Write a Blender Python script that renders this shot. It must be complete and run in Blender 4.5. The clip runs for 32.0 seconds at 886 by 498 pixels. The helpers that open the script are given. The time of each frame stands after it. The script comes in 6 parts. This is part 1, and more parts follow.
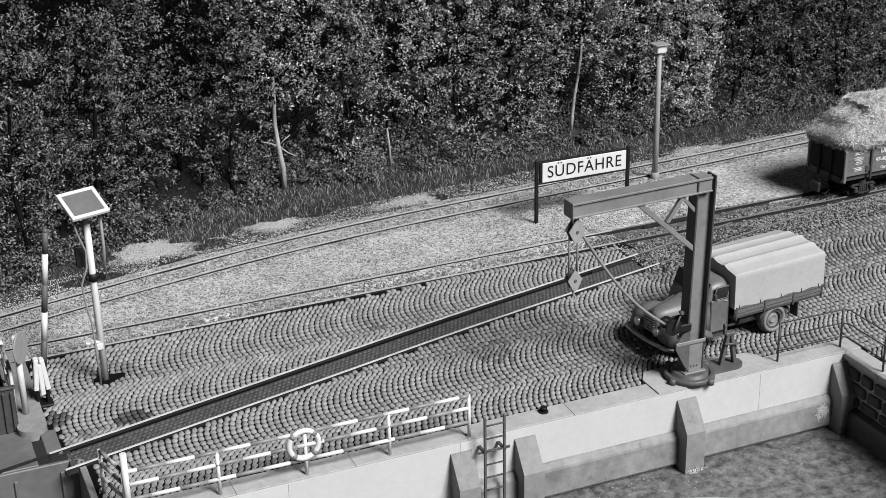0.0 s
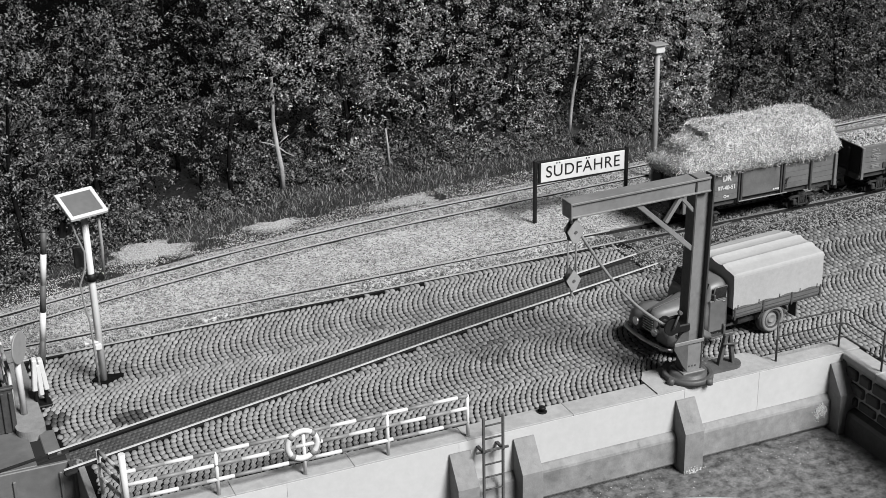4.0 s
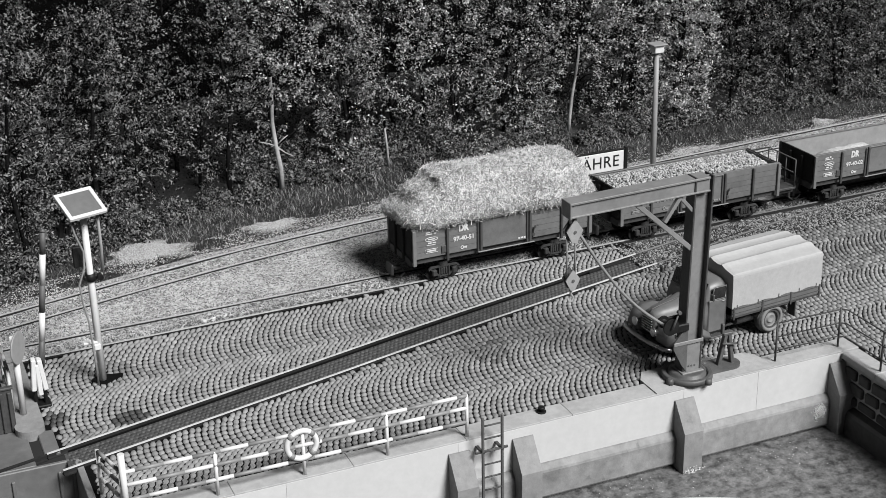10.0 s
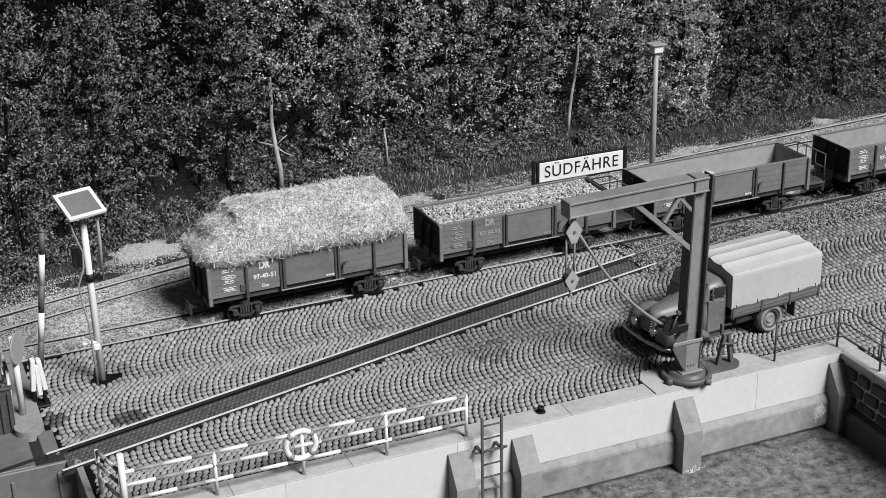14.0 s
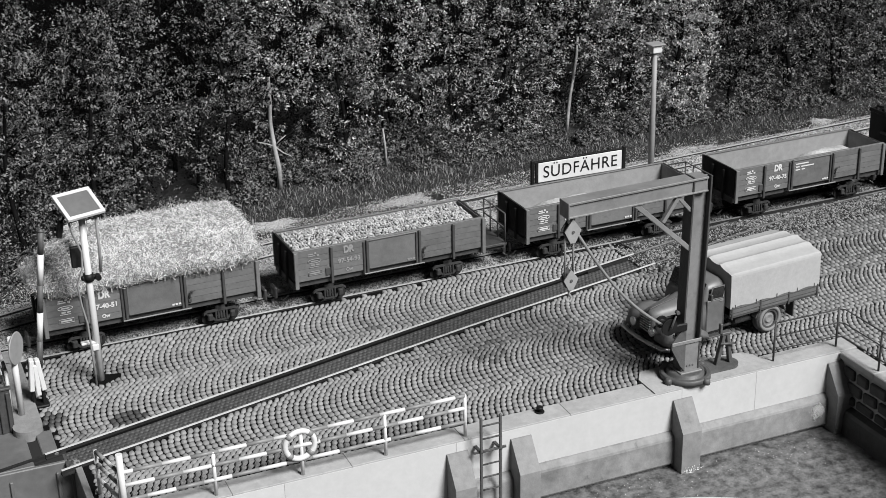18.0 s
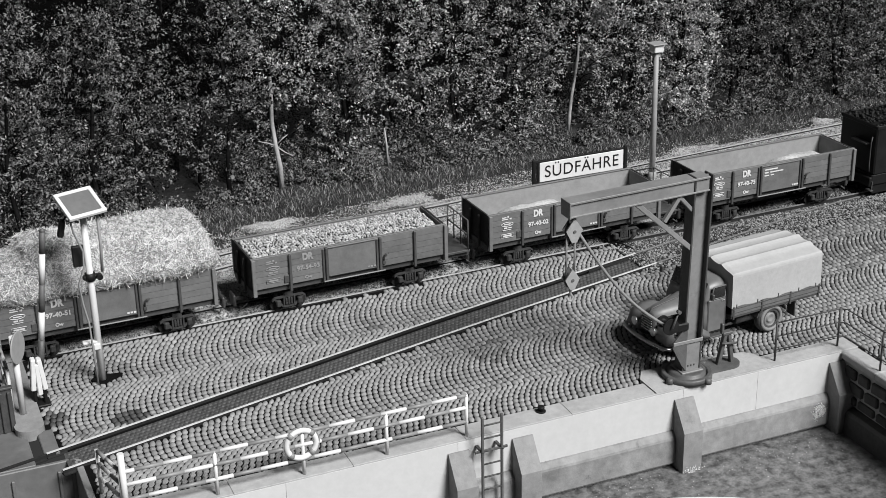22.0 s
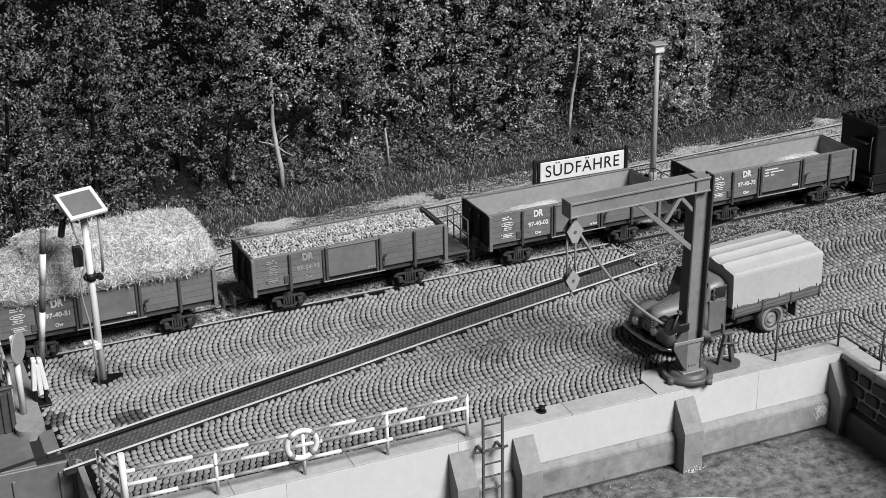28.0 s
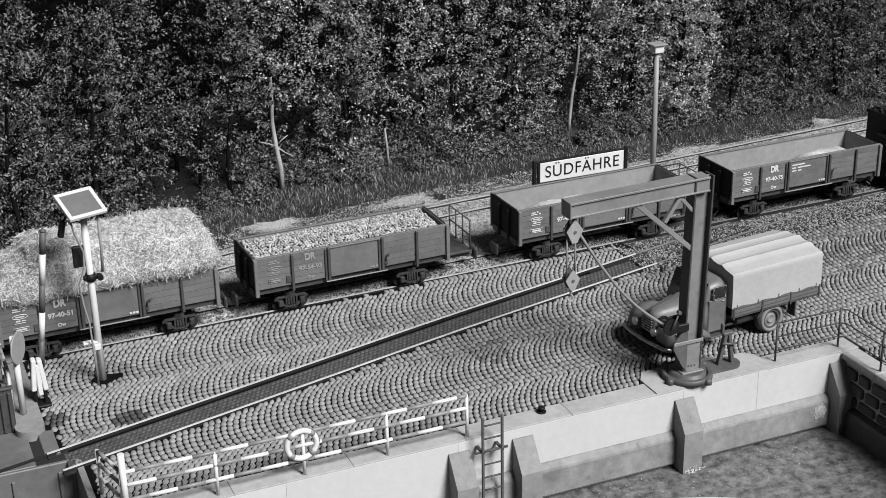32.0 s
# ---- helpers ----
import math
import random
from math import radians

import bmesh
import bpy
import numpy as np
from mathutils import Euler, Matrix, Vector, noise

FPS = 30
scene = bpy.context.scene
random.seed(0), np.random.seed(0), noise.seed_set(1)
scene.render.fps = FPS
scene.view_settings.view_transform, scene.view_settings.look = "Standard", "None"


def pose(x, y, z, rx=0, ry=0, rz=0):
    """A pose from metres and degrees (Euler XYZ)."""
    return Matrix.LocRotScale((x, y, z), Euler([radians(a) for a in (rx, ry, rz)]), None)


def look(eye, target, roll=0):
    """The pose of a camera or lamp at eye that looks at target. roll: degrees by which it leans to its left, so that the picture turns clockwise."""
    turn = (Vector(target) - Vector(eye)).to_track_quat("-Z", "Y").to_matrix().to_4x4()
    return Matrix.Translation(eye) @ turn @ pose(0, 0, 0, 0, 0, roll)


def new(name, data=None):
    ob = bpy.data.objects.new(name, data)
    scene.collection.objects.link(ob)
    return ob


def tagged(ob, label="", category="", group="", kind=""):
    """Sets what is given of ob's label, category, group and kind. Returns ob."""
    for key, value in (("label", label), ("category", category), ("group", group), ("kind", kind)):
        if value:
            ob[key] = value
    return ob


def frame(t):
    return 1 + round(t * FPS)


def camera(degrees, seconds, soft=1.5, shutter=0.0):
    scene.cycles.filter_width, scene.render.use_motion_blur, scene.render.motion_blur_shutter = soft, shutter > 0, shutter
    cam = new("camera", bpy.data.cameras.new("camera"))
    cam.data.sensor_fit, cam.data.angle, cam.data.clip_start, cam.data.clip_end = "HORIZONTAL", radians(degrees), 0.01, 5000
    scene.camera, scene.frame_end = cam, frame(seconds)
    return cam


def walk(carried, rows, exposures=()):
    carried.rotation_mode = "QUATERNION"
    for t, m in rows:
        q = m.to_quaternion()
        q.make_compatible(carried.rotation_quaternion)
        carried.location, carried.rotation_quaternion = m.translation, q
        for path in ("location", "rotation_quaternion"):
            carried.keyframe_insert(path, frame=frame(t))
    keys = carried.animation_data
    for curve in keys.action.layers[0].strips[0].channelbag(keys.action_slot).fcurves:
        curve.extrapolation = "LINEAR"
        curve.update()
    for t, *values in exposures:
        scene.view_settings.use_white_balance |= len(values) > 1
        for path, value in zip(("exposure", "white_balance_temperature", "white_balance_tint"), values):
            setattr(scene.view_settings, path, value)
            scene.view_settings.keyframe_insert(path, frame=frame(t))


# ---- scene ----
# A model railway quay. All sizes below are in model units of 13.5 mm; U turns them into metres.
U = 0.0135
LENS = 34.0
EYE = Vector((-17.01, -25.46, 15.97))
AIM = Vector((-4.57, 4.35, 2.5))

cam = camera(LENS, 32.0, soft=0.5)


def aim(right, down):
    """Camera pose with the view turned by small angles, in thousandths of a radian."""
    way = (AIM - EYE)
    side = way.cross(Vector((0, 0, 1))).normalized()
    up = side.cross(way).normalized()
    turned = AIM + side * (right * 0.001 * way.length) - up * (down * 0.001 * way.length)
    return look(EYE * U, turned * U, -1.21)


walk(cam, [
    (0, aim(0, 0)), (0.5, aim(0.1, 0)), (1, aim(0.4, 0)), (1.5, aim(0.4, 0)), (2, aim(0.7, 0)), (2.5, aim(1.1, 0)),
    (3, aim(1.2, 0)), (3.5, aim(1.15, 0)), (5.5, aim(0.7, 0)), (6, aim(0.6, 0)), (6.5, aim(0.25, 0)),
    (7, aim(0.35, 0)), (7.5, aim(0.95, 0)), (8, aim(1.1, 0)), (9, aim(1.25, 0)), (10, aim(1.6, 0)),
    (11, aim(1.6, 0.4)), (11.5, aim(1.5, 0.4)), (12, aim(1.75, 0.1)), (12.5, aim(2.1, 0)), (13, aim(1.85, 0)),
    (13.5, aim(1.75, 0)), (14, aim(2.05, 0)), (14.5, aim(2.0, 0)), (16.5, aim(2.4, 0)), (17, aim(2.75, 0)),
    (18, aim(2.85, 0)), (19, aim(2.85, 0)), (20, aim(2.8, 0)), (20.5, aim(2.45, 0.1)), (21, aim(2.3, 0.3)),
    (22, aim(1.85, 0.3)), (23, aim(1.7, 0.2)), (24, aim(1.3, 0.2)), (25, aim(1.1, 0.3)), (25.5, aim(1.1, 0.3)),
    (27.5, aim(1.3, 0.3)), (28, aim(1.4, 0.2)), (29, aim(1.75, 0.4)), (29.5, aim(2.3, 0.5)), (30, aim(2.4, 0.5)),
    (30.5, aim(2.25, 0.25)), (31, aim(1.95, 0)), (31.5, aim(1.2, 0)), (32, aim(1.6, 0))])

# ---- light: one large soft lamp above the layout, and the dim pale hall around it ----
world = bpy.data.worlds.new("hall")
scene.world = world
world.use_nodes = True
world.node_tree.nodes["Background"].inputs["Color"].default_value = (1, 1, 1, 1)
world.node_tree.nodes["Background"].inputs["Strength"].default_value = 0.03
sun = new("main_light", bpy.data.lights.new("main_light", "SUN"))
sun.data.energy, sun.data.angle = 5.3, radians(22)
sun.matrix_world = look((4.0, -9.5, 10.4), (0, 0, 0))
scene.view_settings.exposure = 0.54


# ---- materials ----
def material(name, dark, light, rough=0.7, metal=0.0, grain=6.0, broad=0.6, bump=0.3, bump_grain=None, spots=0.0,
             random_tone=0.0, island=False, spec=0.4, broad_amount=0.5):
    """Grey surface with fine grain and broad stains; tone spans dark to light. Grain sizes are per model unit."""
    m = bpy.data.materials.new(name)
    m.use_nodes = True
    nt = m.node_tree
    nodes, links = nt.nodes, nt.links
    bsdf = nodes["Principled BSDF"]
    coord = nodes.new("ShaderNodeTexCoord")
    info = nodes.new("ShaderNodeObjectInfo")
    shift = nodes.new("ShaderNodeVectorMath")
    shift.operation = "SCALE"
    shift.inputs[0].default_value = (0.37, 0.61, 0.23)
    links.new(info.outputs["Random"], shift.inputs["Scale"])
    moved = nodes.new("ShaderNodeVectorMath")
    moved.operation = "ADD"
    links.new(coord.outputs["Object"], moved.inputs[0])
    links.new(shift.outputs[0], moved.inputs[1])

    def noise_at(scale, detail, rough_n=0.6):
        n = nodes.new("ShaderNodeTexNoise")
        n.inputs["Scale"].default_value = scale / U
        n.inputs["Detail"].default_value = detail
        n.inputs["Roughness"].default_value = rough_n
        links.new(moved.outputs[0], n.inputs["Vector"])
        return n.outputs["Fac"]

    def math_node(op, a, b):
        n = nodes.new("ShaderNodeMath")
        n.operation = op
        for i, v in enumerate((a, b)):
            if isinstance(v, (int, float)):
                n.inputs[i].default_value = v
            else:
                links.new(v, n.inputs[i])
        return n.outputs[0]

    fine = noise_at(grain, 4)
    wide = noise_at(broad, 3, 0.55)
    mix = math_node("ADD", math_node("MULTIPLY", fine, 1 - broad_amount), math_node("MULTIPLY", wide, broad_amount))
    if random_tone:
        if island:
            geo = nodes.new("ShaderNodeNewGeometry")
            rnd = geo.outputs["Random Per Island"]
        else:
            rnd = info.outputs["Random"]
        mix = math_node("ADD", mix, math_node("MULTIPLY", math_node("SUBTRACT", rnd, 0.5), random_tone))
    ramp = nodes.new("ShaderNodeValToRGB")
    ramp.color_ramp.elements[0].position = 0.3
    ramp.color_ramp.elements[1].position = 0.7
    ramp.color_ramp.elements[0].color = (dark, dark, dark, 1)
    ramp.color_ramp.elements[1].color = (light, light, light, 1)
    links.new(mix, ramp.inputs[0])
    colour = ramp.outputs[0]
    if spots:
        r2 = nodes.new("ShaderNodeValToRGB")
        r2.color_ramp.elements[0].position = 0.62
        r2.color_ramp.elements[1].position = 0.72
        r2.color_ramp.elements[0].color = (1, 1, 1, 1)
        r2.color_ramp.elements[1].color = (1 - spots, 1 - spots, 1 - spots, 1)
        links.new(noise_at(broad * 2.7, 6, 0.7), r2.inputs[0])
        mul = nodes.new("ShaderNodeMix")
        mul.data_type, mul.blend_type = "RGBA", "MULTIPLY"
        mul.inputs["Factor"].default_value = 1
        links.new(colour, mul.inputs["A"])
        links.new(r2.outputs[0], mul.inputs["B"])
        colour = mul.outputs["Result"]
    links.new(colour, bsdf.inputs["Base Color"])
    bsdf.inputs["Metallic"].default_value = metal
    bsdf.inputs["Specular IOR Level"].default_value = spec
    links.new(math_node("ADD", math_node("MULTIPLY", wide, 0.3), rough - 0.15), bsdf.inputs["Roughness"])
    if bump:
        b = nodes.new("ShaderNodeBump")
        b.inputs["Strength"].default_value = min(1.0, bump)
        b.inputs["Distance"].default_value = 0.03 * U
        links.new(noise_at(bump_grain or grain * 1.5, 5, 0.65), b.inputs["Height"])
        links.new(b.outputs[0], bsdf.inputs["Normal"])
    return m


CONCRETE = material("pale_concrete", 0.364, 0.429, 0.85, grain=5, broad=0.25, bump=0.12, spots=0.05)
COPING = material("grey_concrete_coping", 0.221, 0.338, 0.85, grain=6, broad=0.8, bump=0.3, spots=0.15)
BUTTRESS = material("weathered_concrete", 0.125, 0.215, 0.85, grain=6, broad=0.9, bump=0.35, spots=0.25)
PLINTH = material("dark_wet_concrete", 0.1105, 0.234, 0.7, grain=5, broad=1.2, bump=0.4, spots=0.4)
COBBLE = material("paving_stone", 0.14, 0.26, 0.75, grain=14, broad=1.5, bump=0.5, random_tone=0.18, spec=0.25)
COBBLE_STUFF = material("paving_stone_joined", 0.14, 0.26, 0.75, grain=14, broad=1.5, bump=0.5, random_tone=0.18, island=True, spec=0.25)
COBBLE_DIRT_SHADE = material("dirt_shade_paving_stone", 0.08, 0.16, 0.75, grain=14, broad=1.5, bump=0.35, random_tone=0.25, island=True)
SETT_DARK = material("oily_paving", 0.03, 0.065, 0.6, grain=10, broad=1.0, bump=0.4, random_tone=0.3, island=True)
# near black: the grit's colour also carries the shade in the pits
JOINT = material("joint_grit_and_shade", 0.0025, 0.006, 0.95, grain=20, broad=2, bump=0.5, spec=0.05)
SOIL = material("dark_soil", 0.01, 0.042, 0.95, grain=9, broad=0.7, bump=0.9, spots=0.4, spec=0.08)
OILY_BED = material("oily_grit_bed", 0.03, 0.10, 0.8, grain=14, broad=1.0, bump=0.9, spots=0.3)
SAND = material("pale_gravel_bed", 0.035, 0.52, 0.95, grain=9, broad=0.8, bump=1.0, bump_grain=11, broad_amount=0.25)
BALLAST = material("ballast_stone", 0.08, 0.27, 0.9, grain=10, broad=1.0, bump=0.4, random_tone=0.7, island=True)
BALLAST_DARK = material("oily_ballast_stone", 0.03, 0.22, 0.9, grain=10, broad=1.0, bump=0.4, random_tone=0.9, island=True, spec=0.08)
GRIT = material("pale_grit", 0.06, 0.48, 0.9, grain=12, broad=1.0, bump=0.3, random_tone=0.9, island=True)
PALE_SAND = material("pale_sand_grain", 0.13, 0.36, 0.9, grain=12, broad=1.0, bump=0.3, random_tone=0.7, island=True)
DULL_STEEL = material("dull_rail_top", 0.234, 0.364, 0.5, grain=8, broad=1.0, bump=0.1)
BROWN_STEEL = material("darker_rail_top", 0.078, 0.169, 0.55, grain=8, broad=1.0, bump=0.1)
STEEL = material("worn_rail_top", 0.325, 0.481, 0.4, metal=0.0, grain=8, broad=1.0, bump=0.1)
RUST = material("rusty_rail_side", 0.0078, 0.0228, 0.85, grain=10, broad=1.5, bump=0.4, spec=0.15)
SLEEPER = material("tarred_sleeper", 0.0195, 0.0455, 0.9, grain=10, broad=1.5, bump=0.5, spec=0.08)
CRANE = material("grey_crane_paint", 0.12, 0.185, 0.5, grain=6, broad=1.2, bump=0.2, spots=0.2)
CRANE_DARK = material("dark_crane_iron", 0.0455, 0.0845, 0.55, grain=8, broad=1.5, bump=0.3)
BLOCK = material("pale_pulley_paint", 0.182, 0.26, 0.6, grain=8, broad=1.5, bump=0.2)
ROPE = material("hemp_rope", 0.13, 0.208, 0.9, grain=30, broad=2, bump=0.5)
WHITE = material("white_enamel", 0.468, 0.546, 0.45, grain=5, broad=1.2, bump=0.08, spots=0.1)
GREYSTRIPE = material("mid_tone_stripe_paint", 0.143, 0.195, 0.5, grain=5, broad=1.2, bump=0.08)
BLACK = material("black_paint", 0.0046, 0.0104, 0.55, grain=6, broad=1.5, bump=0.15, spec=0.2)
BOGIE = material("bogie_iron", 0.0195, 0.0488, 0.7, grain=8, broad=1.5, bump=0.3, spec=0.08)
IRON = material("dark_iron", 0.0228, 0.0553, 0.6, grain=8, broad=1.5, bump=0.3)
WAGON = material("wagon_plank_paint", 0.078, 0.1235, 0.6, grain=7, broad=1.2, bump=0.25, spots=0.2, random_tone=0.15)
# wagon paint darkened for the end walls, their shade put into the colour
WAGON_END = material("wagon_end_shaded_paint", 0.014, 0.03, 0.7, grain=7, broad=1.2, bump=0.25, spots=0.2, spec=0.1)
WAGON_POST = material("wagon_frame_paint", 0.0325, 0.0585, 0.55, grain=7, broad=1.2, bump=0.2)
WAGON_CORNER = material("wagon_corner_paint", 0.091, 0.143, 0.55, grain=7, broad=1.2, bump=0.2)
WAGON_IN = material("worn_wagon_inside", 0.156, 0.234, 0.8, grain=5, broad=0.8, bump=0.3, spots=0.15)
LETTER_FAINT = material("faded_lettering", 0.156, 0.234, 0.7, grain=20, broad=3, bump=0.0, spots=0.2)
LETTER = material("white_lettering", 0.403, 0.52, 0.7, grain=20, broad=3, bump=0.0, spots=0.1)
STRAW = material("straw", 0.17, 0.53, 0.75, grain=10, broad=1.0, bump=0.0, random_tone=0.8, island=True)
STRAW_BASE = material("packed_straw", 0.18, 0.34, 0.9, grain=14, broad=1.2, bump=0.9)
LOAD = material("pale_load_stone", 0.169, 0.364, 0.7, grain=12, broad=2, bump=0.2, random_tone=0.5, island=True)
# near black below the pale roots, standing in for shade in their gaps
LOAD_BASE = material("load_gap_shade", 0.008, 0.02, 0.9, grain=12, broad=2, bump=0.5)
TARP = material("pale_canvas", 0.26, 0.325, 0.85, grain=9, broad=0.8, bump=0.2, spots=0.08)
TRUCK = material("truck_paint", 0.07, 0.12, 0.45, grain=5, broad=1.0, bump=0.05, spots=0.1)
TRUCK_DARK = material("truck_dark_paint", 0.0325, 0.0585, 0.5, grain=6, broad=1.2, bump=0.15)
TYRE = material("tyre_rubber", 0.03, 0.055, 0.85, grain=12, broad=2, bump=0.3)
DUSTY = material("dusty_wheel_paint", 0.11, 0.19, 0.7, grain=8, broad=2, bump=0.2)
CHROME = material("dull_chrome", 0.3575, 0.455, 0.3, metal=0.9, grain=6, broad=2, bump=0.05)
GLASS = material("dark_glass", 0.013, 0.0195, 0.15, grain=4, broad=1, bump=0.0, spec=0.8)
PANEL = material("panel_plate", 0.091, 0.1235, 0.4, grain=8, broad=1.0, bump=0.1, spots=0.2)
LAMP_POST = material("galvanised_post", 0.169, 0.234, 0.55, metal=0.0, grain=8, broad=1.5, bump=0.1)
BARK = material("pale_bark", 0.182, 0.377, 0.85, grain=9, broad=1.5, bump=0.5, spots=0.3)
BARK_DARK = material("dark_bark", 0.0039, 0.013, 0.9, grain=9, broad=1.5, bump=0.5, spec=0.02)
LEAF = material("leaf", 0.0052, 0.338, 0.36, grain=3, broad=0.25, bump=0.0, random_tone=0.85, island=True, spec=0.3)
# darker copy of the leaf: weaker light on the outer trees put into its tone
LEAF_DIM = material("dimmed_leaf", 0.004, 0.18, 0.45, grain=3, broad=0.25, bump=0.0, random_tone=0.85, island=True, spec=0.15)
# near-black leaf for the rear rows: shade deep in the wood put into colour
LEAF_SHADED = material("shaded_leaf", 0.0007, 0.009, 0.6, grain=3, broad=0.25, bump=0.0, random_tone=0.75, island=True, spec=0.02)
LEAF_PALE = material("pale_leaf", 0.07, 0.42, 0.38, grain=3, broad=0.25, bump=0.0, random_tone=0.75, island=True, spec=0.5)
GRASS_DRY = material("dry_grass_blade", 0.06, 0.28, 0.7, grain=3, broad=0.35, bump=0.0, random_tone=0.8, island=True, spec=0.1)
GRASS = material("grass_blade", 0.01, 0.095, 0.7, grain=3, broad=0.35, bump=0.0, random_tone=0.8, island=True, spec=0.08)
BACKDROP = material("black_backdrop_sheet", 0.001, 0.003, 0.95, grain=3, broad=0.2, bump=0.1, spec=0.02)
MASONRY = material("dark_wall_stone", 0.0228, 0.052, 0.75, grain=6, broad=1.0, bump=0.5, random_tone=0.3)
MORTAR = material("pale_mortar", 0.208, 0.312, 0.9, grain=10, broad=1.5, bump=0.4)
WET_STONE = material("wet_dark_stone", 0.015, 0.05, 0.5, grain=6, broad=1.0, bump=0.5, spots=0.3)
RAMP = material("painted_steel_plate", 0.0715, 0.117, 0.5, grain=5, broad=0.8, bump=0.15, spots=0.25)


def water_material():
    m = bpy.data.materials.new("dull_water")
    m.use_nodes = True
    nt = m.node_tree
    b = nt.nodes["Principled BSDF"]
    co = nt.nodes.new("ShaderNodeTexCoord")
    n1 = nt.nodes.new("ShaderNodeTexNoise")
    n1.inputs["Scale"].default_value = 3.6 / U
    n1.inputs["Detail"].default_value = 10
    n1.inputs["Roughness"].default_value = 0.76
    ramp = nt.nodes.new("ShaderNodeValToRGB")
    ramp.color_ramp.elements[0].position, ramp.color_ramp.elements[1].position = 0.38, 0.68
    ramp.color_ramp.elements[0].color, ramp.color_ramp.elements[1].color = (0.03, 0.03, 0.03, 1), (0.20, 0.20, 0.20, 1)
    n2 = nt.nodes.new("ShaderNodeTexNoise")
    n2.inputs["Scale"].default_value = 2.5 / U
    n2.inputs["Detail"].default_value = 4
    bump = nt.nodes.new("ShaderNodeBump")
    bump.inputs["Strength"].default_value = 0.35
    bump.inputs["Distance"].default_value = 0.05 * U
    for a, c in ((co.outputs["Object"], n1.inputs["Vector"]), (co.outputs["Object"], n2.inputs["Vector"]),
                 (n1.outputs["Fac"], ramp.inputs[0]), (ramp.outputs[0], b.inputs["Base Color"]),
                 (n2.outputs["Fac"], bump.inputs["Height"]), (bump.outputs[0], b.inputs["Normal"])):
        nt.links.new(a, c)
    b.inputs["Roughness"].default_value = 0.28
    return m


WATER = water_material()


# ---- mesh helpers ----
class Shape:
    """Collects vertices and faces of one mesh, in model units."""

    def __init__(self):
        self.v, self.f, self.s = [], [], []

    def add(self, verts, faces, smooth=False, m=None):
        o = len(self.v)
        self.v += [tuple(m @ Vector(p)) for p in verts] if m is not None else [tuple(p) for p in verts]
        self.f += [tuple(i + o for i in f) for f in faces]
        self.s += [smooth] * len(faces)
        return self

    def box(self, x0, x1, y0, y1, z0, z1, b=0.0, m=None):
        """A block, its edges chamfered by b."""
        if b <= 0:
            vs = [(x, y, z) for x in (x0, x1) for y in (y0, y1) for z in (z0, z1)]
            fs = [(0, 1, 3, 2), (4, 6, 7, 5), (0, 4, 5, 1), (2, 3, 7, 6), (0, 2, 6, 4), (1, 5, 7, 3)]
            return self.add(vs, fs, m=m)
        b = min(b, (x1 - x0) * 0.45, (y1 - y0) * 0.45, (z1 - z0) * 0.45)
        vs, idx = [], {}
        for i, x in enumerate((x0, x1)):
            for j, y in enumerate((y0, y1)):
                for k, z in enumerate((z0, z1)):
                    sx, sy, sz = (b if i == 0 else -b), (b if j == 0 else -b), (b if k == 0 else -b)
                    for ax, p in enumerate(((x, y + sy, z + sz), (x + sx, y, z + sz), (x + sx, y + sy, z))):
                        idx[i, j, k, ax] = len(vs)
                        vs.append(p)
        fs = []
        for i in (0, 1):
            q = [(0, 0), (0, 1), (1, 1), (1, 0)]
            fs.append([idx[i, j, k, 0] for j, k in (q if i == 0 else q[::-1])])
            fs.append([idx[j, i, k, 1] for j, k in (q[::-1] if i == 0 else q)])
            fs.append([idx[j, k, i, 2] for j, k in (q if i == 0 else q[::-1])])
        for j in (0, 1):
            for k in (0, 1):
                fs.append([idx[0, j, k, 1], idx[1, j, k, 1], idx[1, j, k, 2], idx[0, j, k, 2]])
                fs.append([idx[j, 0, k, 0], idx[j, 1, k, 0], idx[j, 1, k, 2], idx[j, 0, k, 2]])
                fs.append([idx[j, k, 0, 0], idx[j, k, 1, 0], idx[j, k, 1, 1], idx[j, k, 0, 1]])
                for i in (0, 1):
                    fs.append([idx[i, j, k, 0], idx[i, j, k, 1], idx[i, j, k, 2]])
        return self.add(vs, [tuple(f) for f in fs], m=m)

    def tube(self, points, r, n=8, r_end=None, m=None):
        """A round bar along the points."""
        pts = [Vector(p) for p in points]
        vs, fs = [], []
        side = None
        for i, p in enumerate(pts):
            d = (pts[min(i + 1, len(pts) - 1)] - pts[max(i - 1, 0)]).normalized()
            ref = side if side is not None else (Vector((0, 0, 1)) if abs(d.z) < 0.9 else Vector((1, 0, 0)))
            a = (ref - d * ref.dot(d)).normalized()
            side = a
            c = d.cross(a)
            rr = r if r_end is None else r + (r_end - r) * i / (len(pts) - 1)
            for k in range(n):
                w = 2 * math.pi * k / n
                vs.append(p + (a * math.cos(w) + c * math.sin(w)) * rr)
        for i in range(len(pts) - 1):
            for k in range(n):
                k2 = (k + 1) % n
                fs.append((i * n + k, i * n + k2, (i + 1) * n + k2, (i + 1) * n + k))
        self.add(vs, fs, True, m)
        o = len(self.v) - len(vs)
        self.f += [tuple(o + k for k in range(n))[::-1], tuple(o + (len(pts) - 1) * n + k for k in range(n))]
        self.s += [False, False]
        return self

    def lathe(self, profile, n=24, m=None, smooth=True, caps=True):
        """Turns (radius, z) pairs round z."""
        vs, fs = [], []
        for r, z in profile:
            for k in range(n):
                w = 2 * math.pi * k / n
                vs.append((r * math.cos(w), r * math.sin(w), z))
        for i in range(len(profile) - 1):
            for k in range(n):
                k2 = (k + 1) % n
